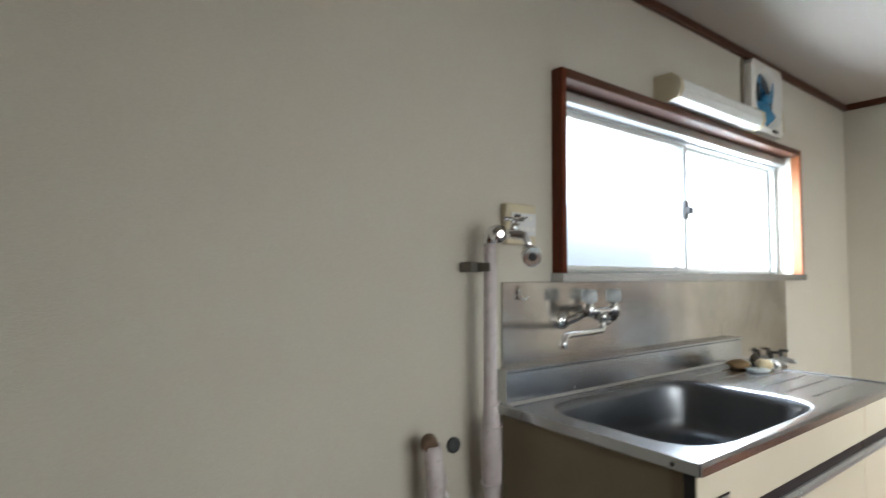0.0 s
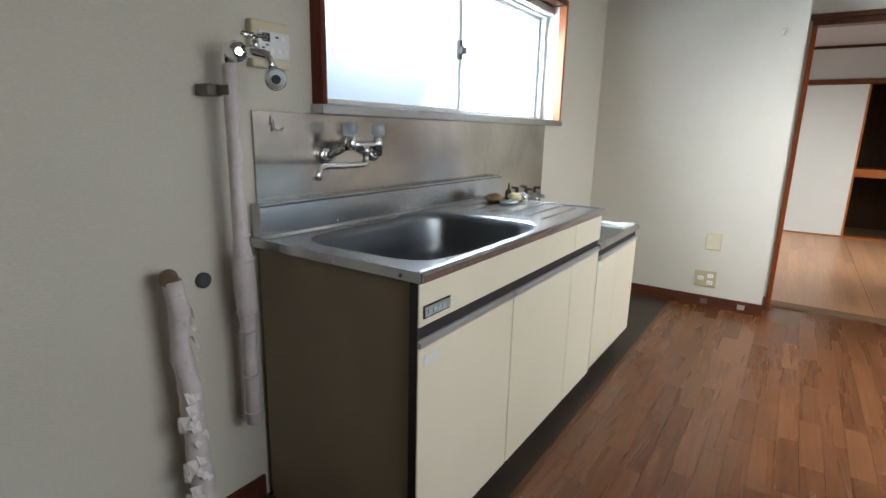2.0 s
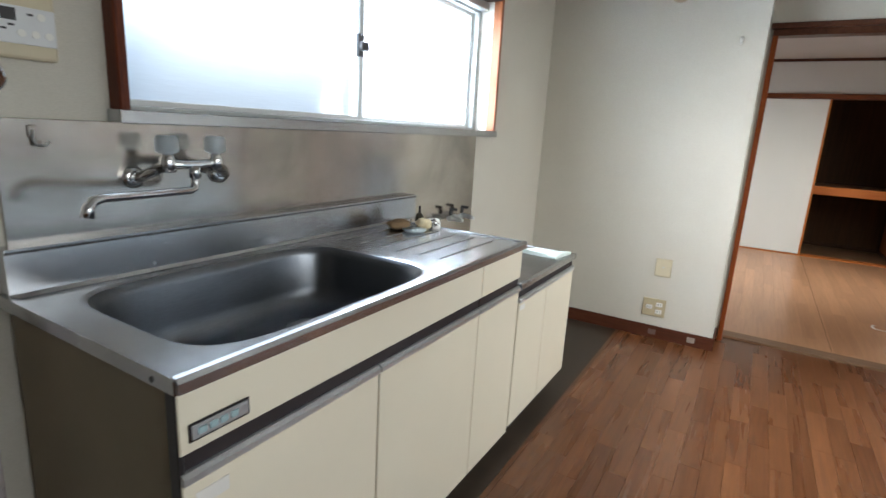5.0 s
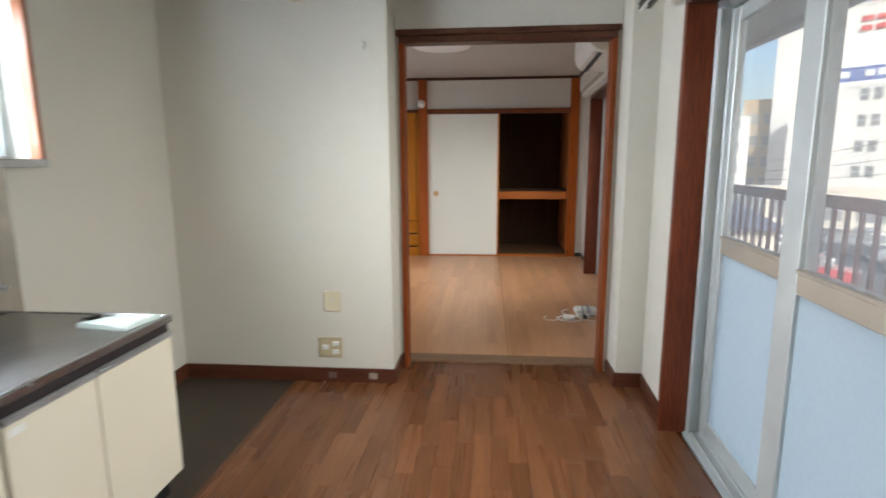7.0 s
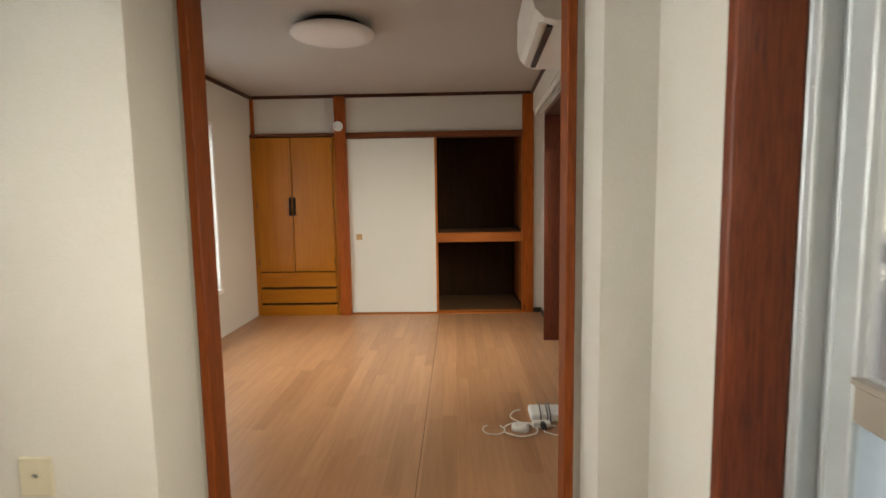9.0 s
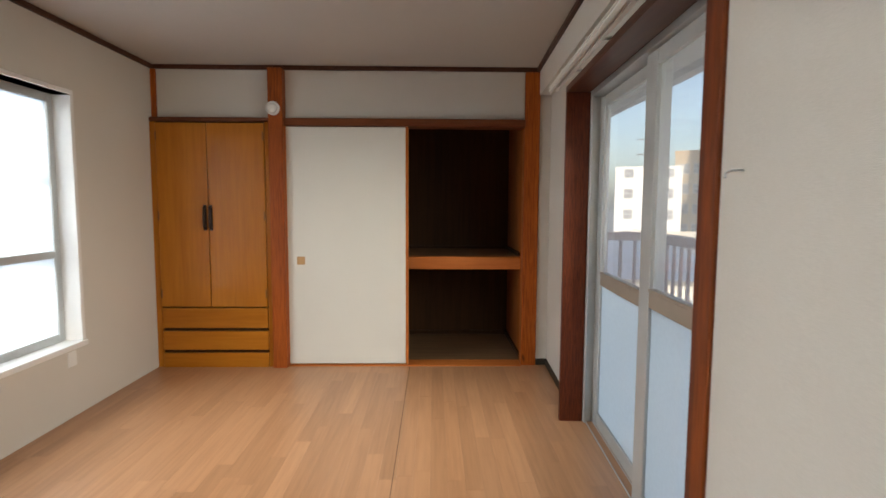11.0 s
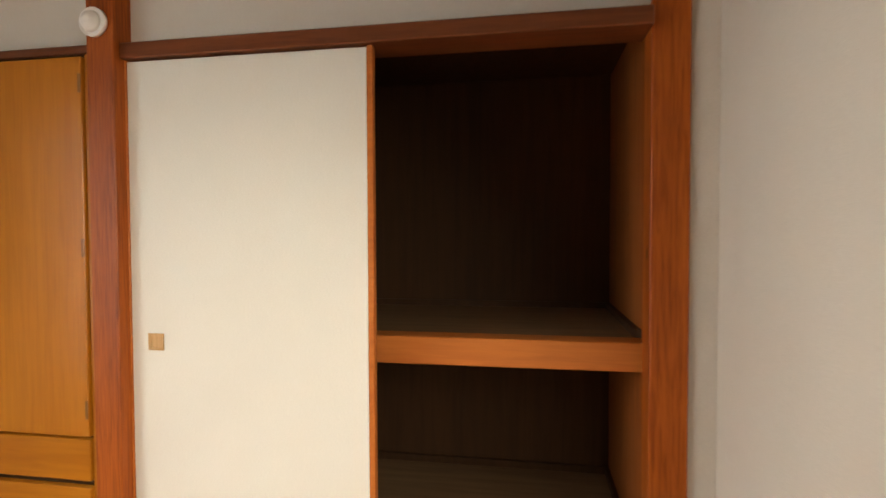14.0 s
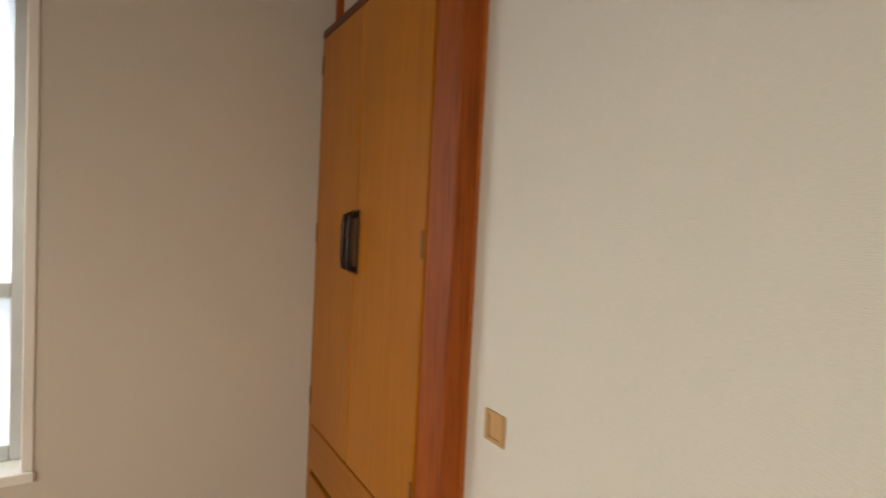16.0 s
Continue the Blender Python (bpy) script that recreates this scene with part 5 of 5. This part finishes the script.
part("plug", tube(bmesh.new(), [(1.049, WY + 0.002, 0.748), (1.049, WY - 0.008, 0.748), (1.049, WY - 0.012, 0.748)], [0.021, 0.021, 0.015], 18), plain("dark_grey_rubber", (0.05, 0.055, 0.06), 0.6), hc)

# ---- water heater control ----
wc = thing("heater_control", (1.285, WY, 1.36), "aged ivory water heater control with a grey key panel", "control panel")
part("case", cuboid((1.223, 1.248, 1.298), (1.345, WY, 1.420), 0.006, 2), M_IVORY, wc)
pnl = part("key_panel", cuboid((1.240, 1.2445, 1.325), (1.342, 1.2485, 1.393), 0.001), plain("pale_grey_panel", (0.66, 0.67, 0.68), 0.4, bump=0), wc)
part("display", cuboid((1.252, 1.2435, 1.366), (1.277, 1.2455, 1.388)), M_BLACK, pnl)
for bx, bz in ((1.318, 1.378), (1.283, 1.345), (1.306, 1.345), (1.329, 1.345)):
    part("button", disc(bmesh.new(), (bx, 1.2447, bz), (0, -1, 0), 0.007, 0.002, 14), M_WHITEP, pnl)
for bx, bz in ((1.255, 1.350), (1.268, 1.358), (1.300, 1.380)):
    part("key_mark", cuboid((bx - 0.005, 1.2438, bz - 0.002), (bx + 0.005, 1.2446, bz + 0.002)), M_BLACK, pnl, "dark bar in place of writing")

# ---- strip lamp and extractor fan ----
fl_ = thing("strip_lamp", (2.3, WY, 1.90), "white plastic strip lamp over the kitchen window", "lamp")
lprof = [(WY, 1.985), (1.20, 1.985), (1.165, 1.955), (1.160, 1.915), (1.175, 1.885), (1.215, 1.875), (WY, 1.885)]
part("housing", prism(bmesh.new(), lprof, "x", 2.035, 2.055), M_IVORY, fl_, "aged ivory end cap")
part("housing", prism(bmesh.new(), lprof, "x", 2.735, 2.755), M_IVORY, fl_, "aged ivory end cap")
dprof = [(WY, 1.980), (1.202, 1.980), (1.169, 1.952), (1.164, 1.916), (1.178, 1.889), (1.217, 1.879), (WY, 1.889)]
part("diffuser", prism(bmesh.new(), dprof, "x", 2.055, 2.735), plain("milky_diffuser", (0.74, 0.76, 0.74), 0.3, vary=0.03, bump=0), fl_)
fn = thing("extractor_fan", (2.97, WY, 2.08), "square white extractor fan with blue blades and a round mouth", "extractor fan")
fc = Vector((2.965, 1.235, 2.078))
FW, FR = 0.172, 0.150
pb = bmesh.new()
n = 40
outer, inner, inb = [], [], []
for k in range(n):
    t = 2 * math.pi * (k + 0.5) / n
    ct, s_ = math.cos(t), math.sin(t)
    r = FW / max(abs(ct), abs(s_))
    outer.append(pb.verts.new((fc.x + r * ct, fc.y, fc.z + r * s_)))
    inner.append(pb.verts.new((fc.x + FR * ct, fc.y - 0.008, fc.z + FR * s_)))
    inb.append(pb.verts.new((fc.x + FR * 0.9 * ct, WY + 0.07, fc.z + FR * 0.9 * s_)))
back = [pb.verts.new((v.co.x, WY, v.co.z)) for v in outer]
bridge(pb, outer, back, False)
bridge(pb, outer, inner, False)
bridge(pb, inner, inb)
part("front_panel", pb, M_WHITEP, fn)
part("shutter", disc(bmesh.new(), (fc.x, WY - 0.002, fc.z), (0, 1, 0), FR * 0.97, 0.004, 32), plain("dark_fan_back", (0.05, 0.055, 0.06), 0.6), fn, "dark shutter behind the blades")
hub = part("hub", tube(bmesh.new(), [(fc.x, 1.262, fc.z), (fc.x, 1.236, fc.z), (fc.x, 1.230, fc.z)], [0.028, 0.026, 0.015], 18), M_BLUE, fn)
for k in range(4):
    bl = bmesh.new()
    t0 = math.pi / 2 * k + 0.5
    rows_ = []
    for r in (0.022, 0.06, 0.095, 0.122):
        half = 0.18 + 2.2 * r
        rows_.append([Vector((fc.x + r * math.cos(t0 + half * u), 1.250 - 0.012 * u, fc.z + r * math.sin(t0 + half * u))) for u in (-1, -0.4, 0.3, 1)])
    fr_ = [[bl.verts.new(p) for p in row] for row in rows_]
    bk_ = [[bl.verts.new(p + Vector((0, 0.003, 0))) for p in row] for row in rows_]
    for i in range(3):
        for j in range(3):
            bl.faces.new((fr_[i][j], fr_[i][j + 1], fr_[i + 1][j + 1], fr_[i + 1][j]))
            bl.faces.new((bk_[i][j], bk_[i + 1][j], bk_[i + 1][j + 1], bk_[i][j + 1]))
    for i in range(3):
        for j in (0, 3):
            bl.faces.new((fr_[i][j], bk_[i][j], bk_[i + 1][j], fr_[i + 1][j]))
    for j in range(3):
        for i in (0, 3):
            bl.faces.new((fr_[i][j], fr_[i][j + 1], bk_[i][j + 1], bk_[i][j]))
    part("blade", bl, M_BLUE, fn, "blue plastic blade")
part("badge", cuboid((fc.x + 0.03, fc.y - 0.010, fc.z - 0.160), (fc.x + 0.085, fc.y - 0.002, fc.z - 0.148)), M_BLACK, fn, "small dark bar in place of a maker's name")
part("cord", tube(bmesh.new(), [(fc.x + 0.155, fc.y - 0.006, fc.z - 0.03), (fc.x + 0.157, fc.y - 0.008, fc.z - 0.14)], 0.004, 8), M_IVORY, fn, "ivory pull cord")
# dark strip standing for the shadow along the fan panel's left edge
edge_shadow = thing("cable_cover", (2.775, WY, 2.1), "dark narrow strip painted as the fan panel's shadow edge", "cable cover")
part("cover", cuboid((2.768, WY - 0.012, 1.985), (2.780, WY, 2.245), 0.002), M_SIDE, edge_shadow)

# ---- gas tap, things left on the worktops ----
gc = thing("gas_tap", (3.0, WY, 0.80), "grey twin gas tap on the splashback", "gas tap")
part("bar", tube(bmesh.new(), [(2.93, 1.24, 0.795), (3.07, 1.24, 0.795)], 0.013, 12), M_ALU, gc)
part("wall_pipe", tube(bmesh.new(), [(3.0, WY, 0.795), (3.0, 1.24, 0.795)], 0.014, 12), M_ALU, gc)
for x in (2.945, 3.055):
    part("outlet", tube(bmesh.new(), [(x, 1.24, 0.80), (x, 1.19, 0.795), (x, 1.17, 0.793)], [0.013, 0.011, 0.008], 12), M_ALU, gc)
    part("tap_handle", boxes(((x - 0.008, 1.232, 0.81), (x + 0.008, 1.248, 0.845)), ((x - 0.006, 1.205, 0.835), (x + 0.006, 1.248, 0.848)), bev=0.004), M_BLACK, gc, "black plastic lever")


def lump(c, r, seed, squash=(1, 1, 1), n=3, rough=0.25):
    bm = bmesh.new()
    bmesh.ops.create_icosphere(bm, subdivisions=n, radius=1.0)
    for v in bm.verts:
        k = 1 + rough * noise.noise(v.co * 1.7 + Vector((seed, 0, 0)))
        v.co = Vector((c[0] + v.co.x * r * squash[0] * k, c[1] + v.co.y * r * squash[1] * k, max(c[2] + v.co.z * r * squash[2] * k, c[2] - r * squash[2] * 0.9)))
    for f in bm.faces:
        f.smooth = True
    return bm


sg = thing("sponge", (2.36, 1.12, SZ), "brown worn scrubbing sponge on the drainer", "sponge")
part("sponge", lump((2.37, 1.13, SZ + 0.018), 0.05, 3, (1.1, 0.75, 0.38)), plain("brown_sponge", (0.20, 0.13, 0.06), 0.9, vary=0.3, scale=40, grain=200, bump=0.6), sg)
sd = thing("soap_dish", (2.36, 1.06, SZ), "pale flat soap dish on the drainer", "dish")
part("dish", tube(bmesh.new(), [(2.365, 1.055, SZ + 0.001), (2.365, 1.055, SZ + 0.012), (2.365, 1.055, SZ + 0.010)], [0.035, 0.045, 0.03], 20), plain("pale_blue_dish", (0.55, 0.62, 0.66), 0.3, bump=0), sd)
sp2 = thing("soap", (2.45, 1.06, SZ), "cream lump of soap beside the sponge", "soap")
part("soap", lump((2.445, 1.065, SZ + 0.02), 0.032, 9, (1, 1, 0.7)), plain("cream_soap", (0.70, 0.60, 0.38), 0.5, vary=0.15, scale=30), sp2)
ch = thing("tap_part", (2.46, 1.03, SZ), "small chrome fitting lying beside the soap", "fitting")
part("stem", tube(bmesh.new(), [(2.455, 1.045, SZ + 0.004), (2.457, 1.042, SZ + 0.03), (2.463, 1.035, SZ + 0.034), (2.466, 1.02, SZ + 0.016)], [0.010, 0.009, 0.008, 0.011], 12), M_CHROME, ch)
cpw = thing("bottle_stopper", (2.49, 1.05, SZ), "round white plastic stopper on the drainer", "stopper")
part("cap", tube(bmesh.new(), [(2.492, 1.055, SZ), (2.492, 1.055, SZ + 0.03), (2.492, 1.055, SZ + 0.036)], [0.030, 0.027, 0.018], 22), M_WHITEP, cpw)
brh = thing("dark_brush", (2.50, 1.12, SZ), "small dark brush standing on the drainer", "brush")
part("head", lump((2.50, 1.125, SZ + 0.024), 0.024, 5, (0.7, 0.7, 1.0)), plain("dark_bristle", (0.05, 0.045, 0.03), 0.8, vary=0.3, scale=60), brh)
part("handle", tube(bmesh.new(), [(2.50, 1.125, SZ + 0.04), (2.507, 1.13, SZ + 0.075)], [0.006, 0.004], 8), M_BLACK, brh)

pp = thing("folded_paper", (3.06, 0.79, GZT), "pale green folded paper lying on the stove worktop", "paper")
pbm = bmesh.new()
g0 = []
for i in range(9):
    row = []
    for j in range(7):
        u, v = i / 8, j / 6
        x = 2.985 + 0.155 * u + 0.02 * v
        y = 0.715 + 0.18 * v - 0.02 * u
        row.append(pbm.verts.new((x, y, GZT + 0.010 + 0.008 * math.sin(3 * u + 2 * v) + 0.006 * noise.noise(Vector((u * 4, v * 4, 2))))))
    g0.append(row)
low_ = [[pbm.verts.new((v.co.x, v.co.y, GZT + 0.0006)) for v in row] for row in g0]
for i in range(8):
    for j in range(6):
        pbm.faces.new((g0[i][j], g0[i + 1][j], g0[i + 1][j + 1], g0[i][j + 1])).smooth = True
        pbm.faces.new((low_[i][j], low_[i][j + 1], low_[i + 1][j + 1], low_[i + 1][j]))
for i in range(8):
    for j in (0, 6):
        pbm.faces.new((g0[i][j], low_[i][j], low_[i + 1][j], g0[i + 1][j]))
for j in range(6):
    for i in (0, 8):
        pbm.faces.new((g0[i][j], g0[i][j + 1], low_[i][j + 1], low_[i][j]))
part("paper", pbm, plain("pale_green_paper", (0.66, 0.74, 0.70), 0.7, vary=0.05, scale=20), pp)
clp = thing("black_clip", (3.10, 0.90, GZT), "small black clip beside the folded paper", "clip")
part("clip", boxes(((3.085, 0.905, GZT + 0.0005), (3.125, 0.925, GZT + 0.012)), ((3.095, 0.925, GZT + 0.0005), (3.10, 0.955, GZT + 0.006)), bev=0.002), M_BLACK, clp)

# ---- plates on the end wall ----
EX = KX1
pt = thing("wall_plate", (EX, 0.415, 0.458), "ivory blank wall plate above the socket", "wall plate")
part("plate", cuboid((EX - 0.008, 0.368, 0.402), (EX, 0.461, 0.514), 0.004), M_IVORY, pt)
part("screw", disc(bmesh.new(), (EX - 0.008, 0.414, 0.462), (-1, 0, 0), 0.006, 0.002, 10), M_ALU, pt)
ot = thing("socket_plate", (EX, 0.435, 0.198), "brown-beige socket plate with three white inserts", "socket")
part("plate", cuboid((EX - 0.008, 0.368, 0.142), (EX, 0.502, 0.256), 0.003), plain("beige_socket_plate", (0.42, 0.35, 0.22), 0.45, bump=0), ot)
for yy, zz in ((0.463, 0.200), (0.405, 0.222), (0.405, 0.176)):
    ins = part("insert", cuboid((EX - 0.011, yy - 0.018, zz - 0.013), (EX - 0.007, yy + 0.018, zz + 0.013), 0.002), M_WHITEP, ot)
    for dy in (-0.007, 0.007):
        part("slot", cuboid((EX - 0.0125, yy + dy - 0.0015, zz - 0.005), (EX - 0.0108, yy + dy + 0.0015, zz + 0.006)), M_BLACK, ins)
for yy, lab in ((0.425, "grey"), (0.200, "pale")):
    o = thing("baseboard_patch", (EX - b, yy, 0.044), lab + " worn square patch plate on the skirting", "patch")
    part("patch", cuboid((EX - b - 0.003, yy - 0.022, 0.026), (EX - b, yy + 0.022, 0.060), 0.001), plain(lab + "_patch", (0.30, 0.24, 0.20) if lab == "pale" else (0.13, 0.09, 0.075), 0.5, vary=0.2, scale=40), o)
rc = thing("round_cable_cover", (EX, 0.54, 2.03), "round ivory cable cover high on the wall", "cable cover")
part("cover", tube(bmesh.new(), [(EX, 0.54, 2.032), (EX - 0.012, 0.54, 2.032), (EX - 0.018, 0.54, 2.032)], [0.058, 0.055, 0.03], 26), M_IVORY, rc)
part("knob", disc(bmesh.new(), (EX - 0.018, 0.54, 2.032), (-1, 0, 0), 0.018, 0.008, 16), M_IVORY, rc)
wh = thing("picture_hook", (EX, 0.205, 1.76), "small white plastic hook on the wall", "hook")
part("hook", tube(bmesh.new(), [(EX, 0.205, 1.778), (EX - 0.008, 0.205, 1.77), (EX - 0.009, 0.205, 1.752), (EX - 0.016, 0.205, 1.746), (EX - 0.02, 0.205, 1.752)], [0.009, 0.009, 0.008, 0.006, 0.005], 10), M_WHITEP, wh)

# ---- curtain rails ----
def curtain_rail(x0, x1, y, z, wall_y, label, mat):
    r = thing("curtain_rail", ((x0 + x1) / 2, wall_y, z), label, "curtain rail")
    for k, yy in enumerate((y, y + 0.035)):
        part("rail", boxes(((x0, yy - 0.009, z - 0.012), (x1, yy + 0.009, z - 0.008)), ((x0, yy - 0.009, z + 0.006), (x1, yy + 0.009, z + 0.012)), ((x0, yy - 0.002, z - 0.008), (x1, yy + 0.002, z + 0.006)), bev=0.001), mat, r)
    k = 0
    while x0 + 0.06 + k * 0.5 < x1:
        xx = x0 + 0.06 + k * 0.5
        part("bracket", boxes(((xx - 0.012, wall_y, z + 0.012), (xx + 0.012, y + 0.045, z + 0.02)), ((xx - 0.012, wall_y, z - 0.02), (xx + 0.012, wall_y + 0.004, z + 0.02)), bev=0.001), mat, r)
        k += 1
    for k in range(7):
        xx = x1 - 0.02 - 0.03 * k
        part("runner", tube(bmesh.new(), [(xx, y + 0.035, z - 0.012), (xx, y + 0.037, z - 0.022), (xx + 0.004, y + 0.035, z - 0.028)], 0.003, 6), M_WHITEP, r)
    return r


skewed(curtain_rail(0.50, 3.98, BK + 0.125, 1.86, BK, "dark bronze double curtain rail over the kitchen balcony door", plain("dark_bronze_rail", (0.07, 0.055, 0.045), 0.4, 0.5, bump=0)), PIVK)
skewed(curtain_rail(5.80, 7.22, BR + 0.115, 1.862, BR, "pale metal double curtain rail over the room balcony door", M_WHITEP), PIVR)

# ---- small things in the room ----
wk = thing("wall_screw_hook", (5.2, BR + 0.094, 1.27), "small metal screw hook in the wall", "hook")
part("hook", tube(bmesh.new(), [(5.26, BR + 0.094, 1.277), (5.26, BR + 0.114, 1.277), (5.265, BR + 0.126, 1.272), (5.26, BR + 0.130, 1.262)], 0.0025, 8), M_ALU, wk)
skewed(wk, PIVR)
hs_ = thing("drain_hose", (5.2, BR + 0.094, 1.75), "pale air conditioner hose clipped along the wall", "hose")
part("hose", tube(bmesh.new(), [(5.08, BR + 0.14, 1.875), (5.10, BR + 0.115, 1.82), (5.15, BR + 0.108, 1.74), (5.21, BR + 0.106, 1.70), (5.26, BR + 0.106, 1.72), (5.30, BR + 0.106, 1.80)], 0.009, 10), M_WHITEP, hs_)
skewed(hs_, PIVR)
sck = thing("low_socket", (7.08, NY, 0.34), "small pale socket plate under the room window", "socket")
part("plate", cuboid((7.045, NY - 0.007, 0.30), (7.115, NY, 0.415 - 0.03), 0.003), M_WHITEP, sck)

FZ = 0.014
rt = thing("router", (5.53, -1.17, FZ), "white plastic modem on the floor, wound with grey cable", "modem")
part("case", cuboid((5.46, -1.27, FZ), (5.60, -1.10, FZ + 0.045), 0.014, 3), M_WHITEP, rt)
for yy in (-1.15, -1.185, -1.20):
    part("wound_cable", tube(bmesh.new(), [(5.455, yy, FZ + 0.004), (5.457, yy, FZ + 0.044), (5.47, yy, FZ + 0.0485), (5.59, yy - 0.01, FZ + 0.0485), (5.603, yy - 0.01, FZ + 0.04), (5.605, yy - 0.01, FZ + 0.004)], 0.004, 8), plain("grey_cable", (0.16, 0.17, 0.19), 0.5, bump=0) if yy == -1.15 else bpy.data.materials["grey_cable"], rt, "dark grey wound cable")
ds = thing("round_tap_box", (5.385, -1.035, FZ), "round white cable box lying on the floor", "cable box")
part("disc", tube(bmesh.new(), [(5.385, -1.035, FZ), (5.385, -1.035, FZ + 0.020), (5.385, -1.035, FZ + 0.027)], [0.045, 0.044, 0.030], 26), M_WHITEP, ds)
part("screw", disc(bmesh.new(), (5.375, -1.02, FZ + 0.0265), (0, 0, 1), 0.004, 0.002, 8), M_ALU, ds)
adp = thing("power_adapter", (5.42, -1.13, FZ), "white plug adapter with a black cap", "adapter")
part("adapter", cuboid((5.395, -1.19, FZ), (5.43, -1.10, FZ + 0.03), 0.006, 2), M_WHITEP, adp)
part("black_plug", tube(bmesh.new(), [(5.405, -1.150, FZ + 0.018), (5.375, -1.152, FZ + 0.016), (5.355, -1.152, FZ + 0.014)], [0.017, 0.016, 0.009], 12), M_BLACK, adp)


def loop(name, cx, cy, rx, ry, a0, a1, label):
    pts = [(cx + rx * math.cos(a0 + (a1 - a0) * k / 28), cy + ry * math.sin(a0 + (a1 - a0) * k / 28), FZ + 0.004 + 0.004 * abs(math.sin(k * 0.6))) for k in range(29)]
    return tagged(mesh_ob(name, tube(bmesh.new(), pts, 0.0032, 8), M_WHITEP), label, "cable", "loose white cables")


loop("loose_cable", 5.37, -0.90, 0.055, 0.055, 0.5, 5.6, "thin white cable loop on the floor")
loop("loose_cable", 5.37, -1.035, 0.075, 0.085, 2.0, 7.6, "thin white cable loop round the cable box")
loop("loose_cable", 5.53, -1.10, 0.09, 0.10, 0.4, 4.2, "thin white cable curling from the modem")
loop("loose_cable", 5.36, -1.22, 0.05, 0.07, 0.0, 5.0, "thin white cable loop beside the adapter")

struct("floor_seam", cuboid((4.62, -0.5505, 0.006), (RX1 - 0.06, -0.548, 0.0142)), M_GAP, "thin dark seam between the floor panels", "floor")

# ---- floors laid as strips ----
def strips(name, label, x0, x1, y0, y1, length, width, top, mat, near, gap=0.0006, bev=0.0005, uneven=0.0001):
    """A floor of separate strips, staggered row by row; near: the stretch that gets single strips."""
    fl = tagged(new(name), label, "floor", kind="structure")
    rnd = random.Random(7)
    me = bpy.data.meshes.new("strip")
    bm = cuboid((0, 0, -0.008), (length - gap, width - gap, 0), bev)
    bm.to_mesh(me)
    bm.free()
    me.materials.append(mat)
    rest = bmesh.new()
    y, row = y0, 0
    while y < y1 - 0.004:
        wide = min(width, y1 - y)
        x = x0 - rnd.random() * length
        while x < x1 - 0.004:
            a, e = max(x, x0), min(x + length, x1)
            if e - a > 0.01:
                cut = e - a < length - 1e-4 or wide < width - 1e-4
                if cut or not (near[0] <= x <= near[1] and near[2] <= y <= near[3]):
                    box(rest, (a, y, top - 0.008), (e - gap, y + wide - gap, top - uneven * rnd.random()))
                else:
                    o = new("floor_strip", me)
                    o.parent = fl
                    o.location = (x, y, top - uneven * rnd.random())
            x += length
        y += width
        row += 1
    o = mesh_ob("floor_strips_rest", rest, mat)
    o.parent = fl
    tagged(o, kind="stuff")
    return fl


strips("floor_kitchen", "red-brown wood-strip floor of the kitchen, scuffed and shiny", KX0, 4.476, BK - 0.03, 0.64, 0.38, 0.0755, 0.004, M_FLOORK, (0.9, 4.0, -1.2, 0.6))
strips("floor_room", "pale orange-brown wood-strip floor of the room, shiny", 4.59, RX1 + 0.10, BR - 0.05, NY, 0.91, 0.0755, 0.014, M_FLOORR, (4.5, 7.5, -1.5, 1.3), 0.0002, 0.0003, 0.00015)
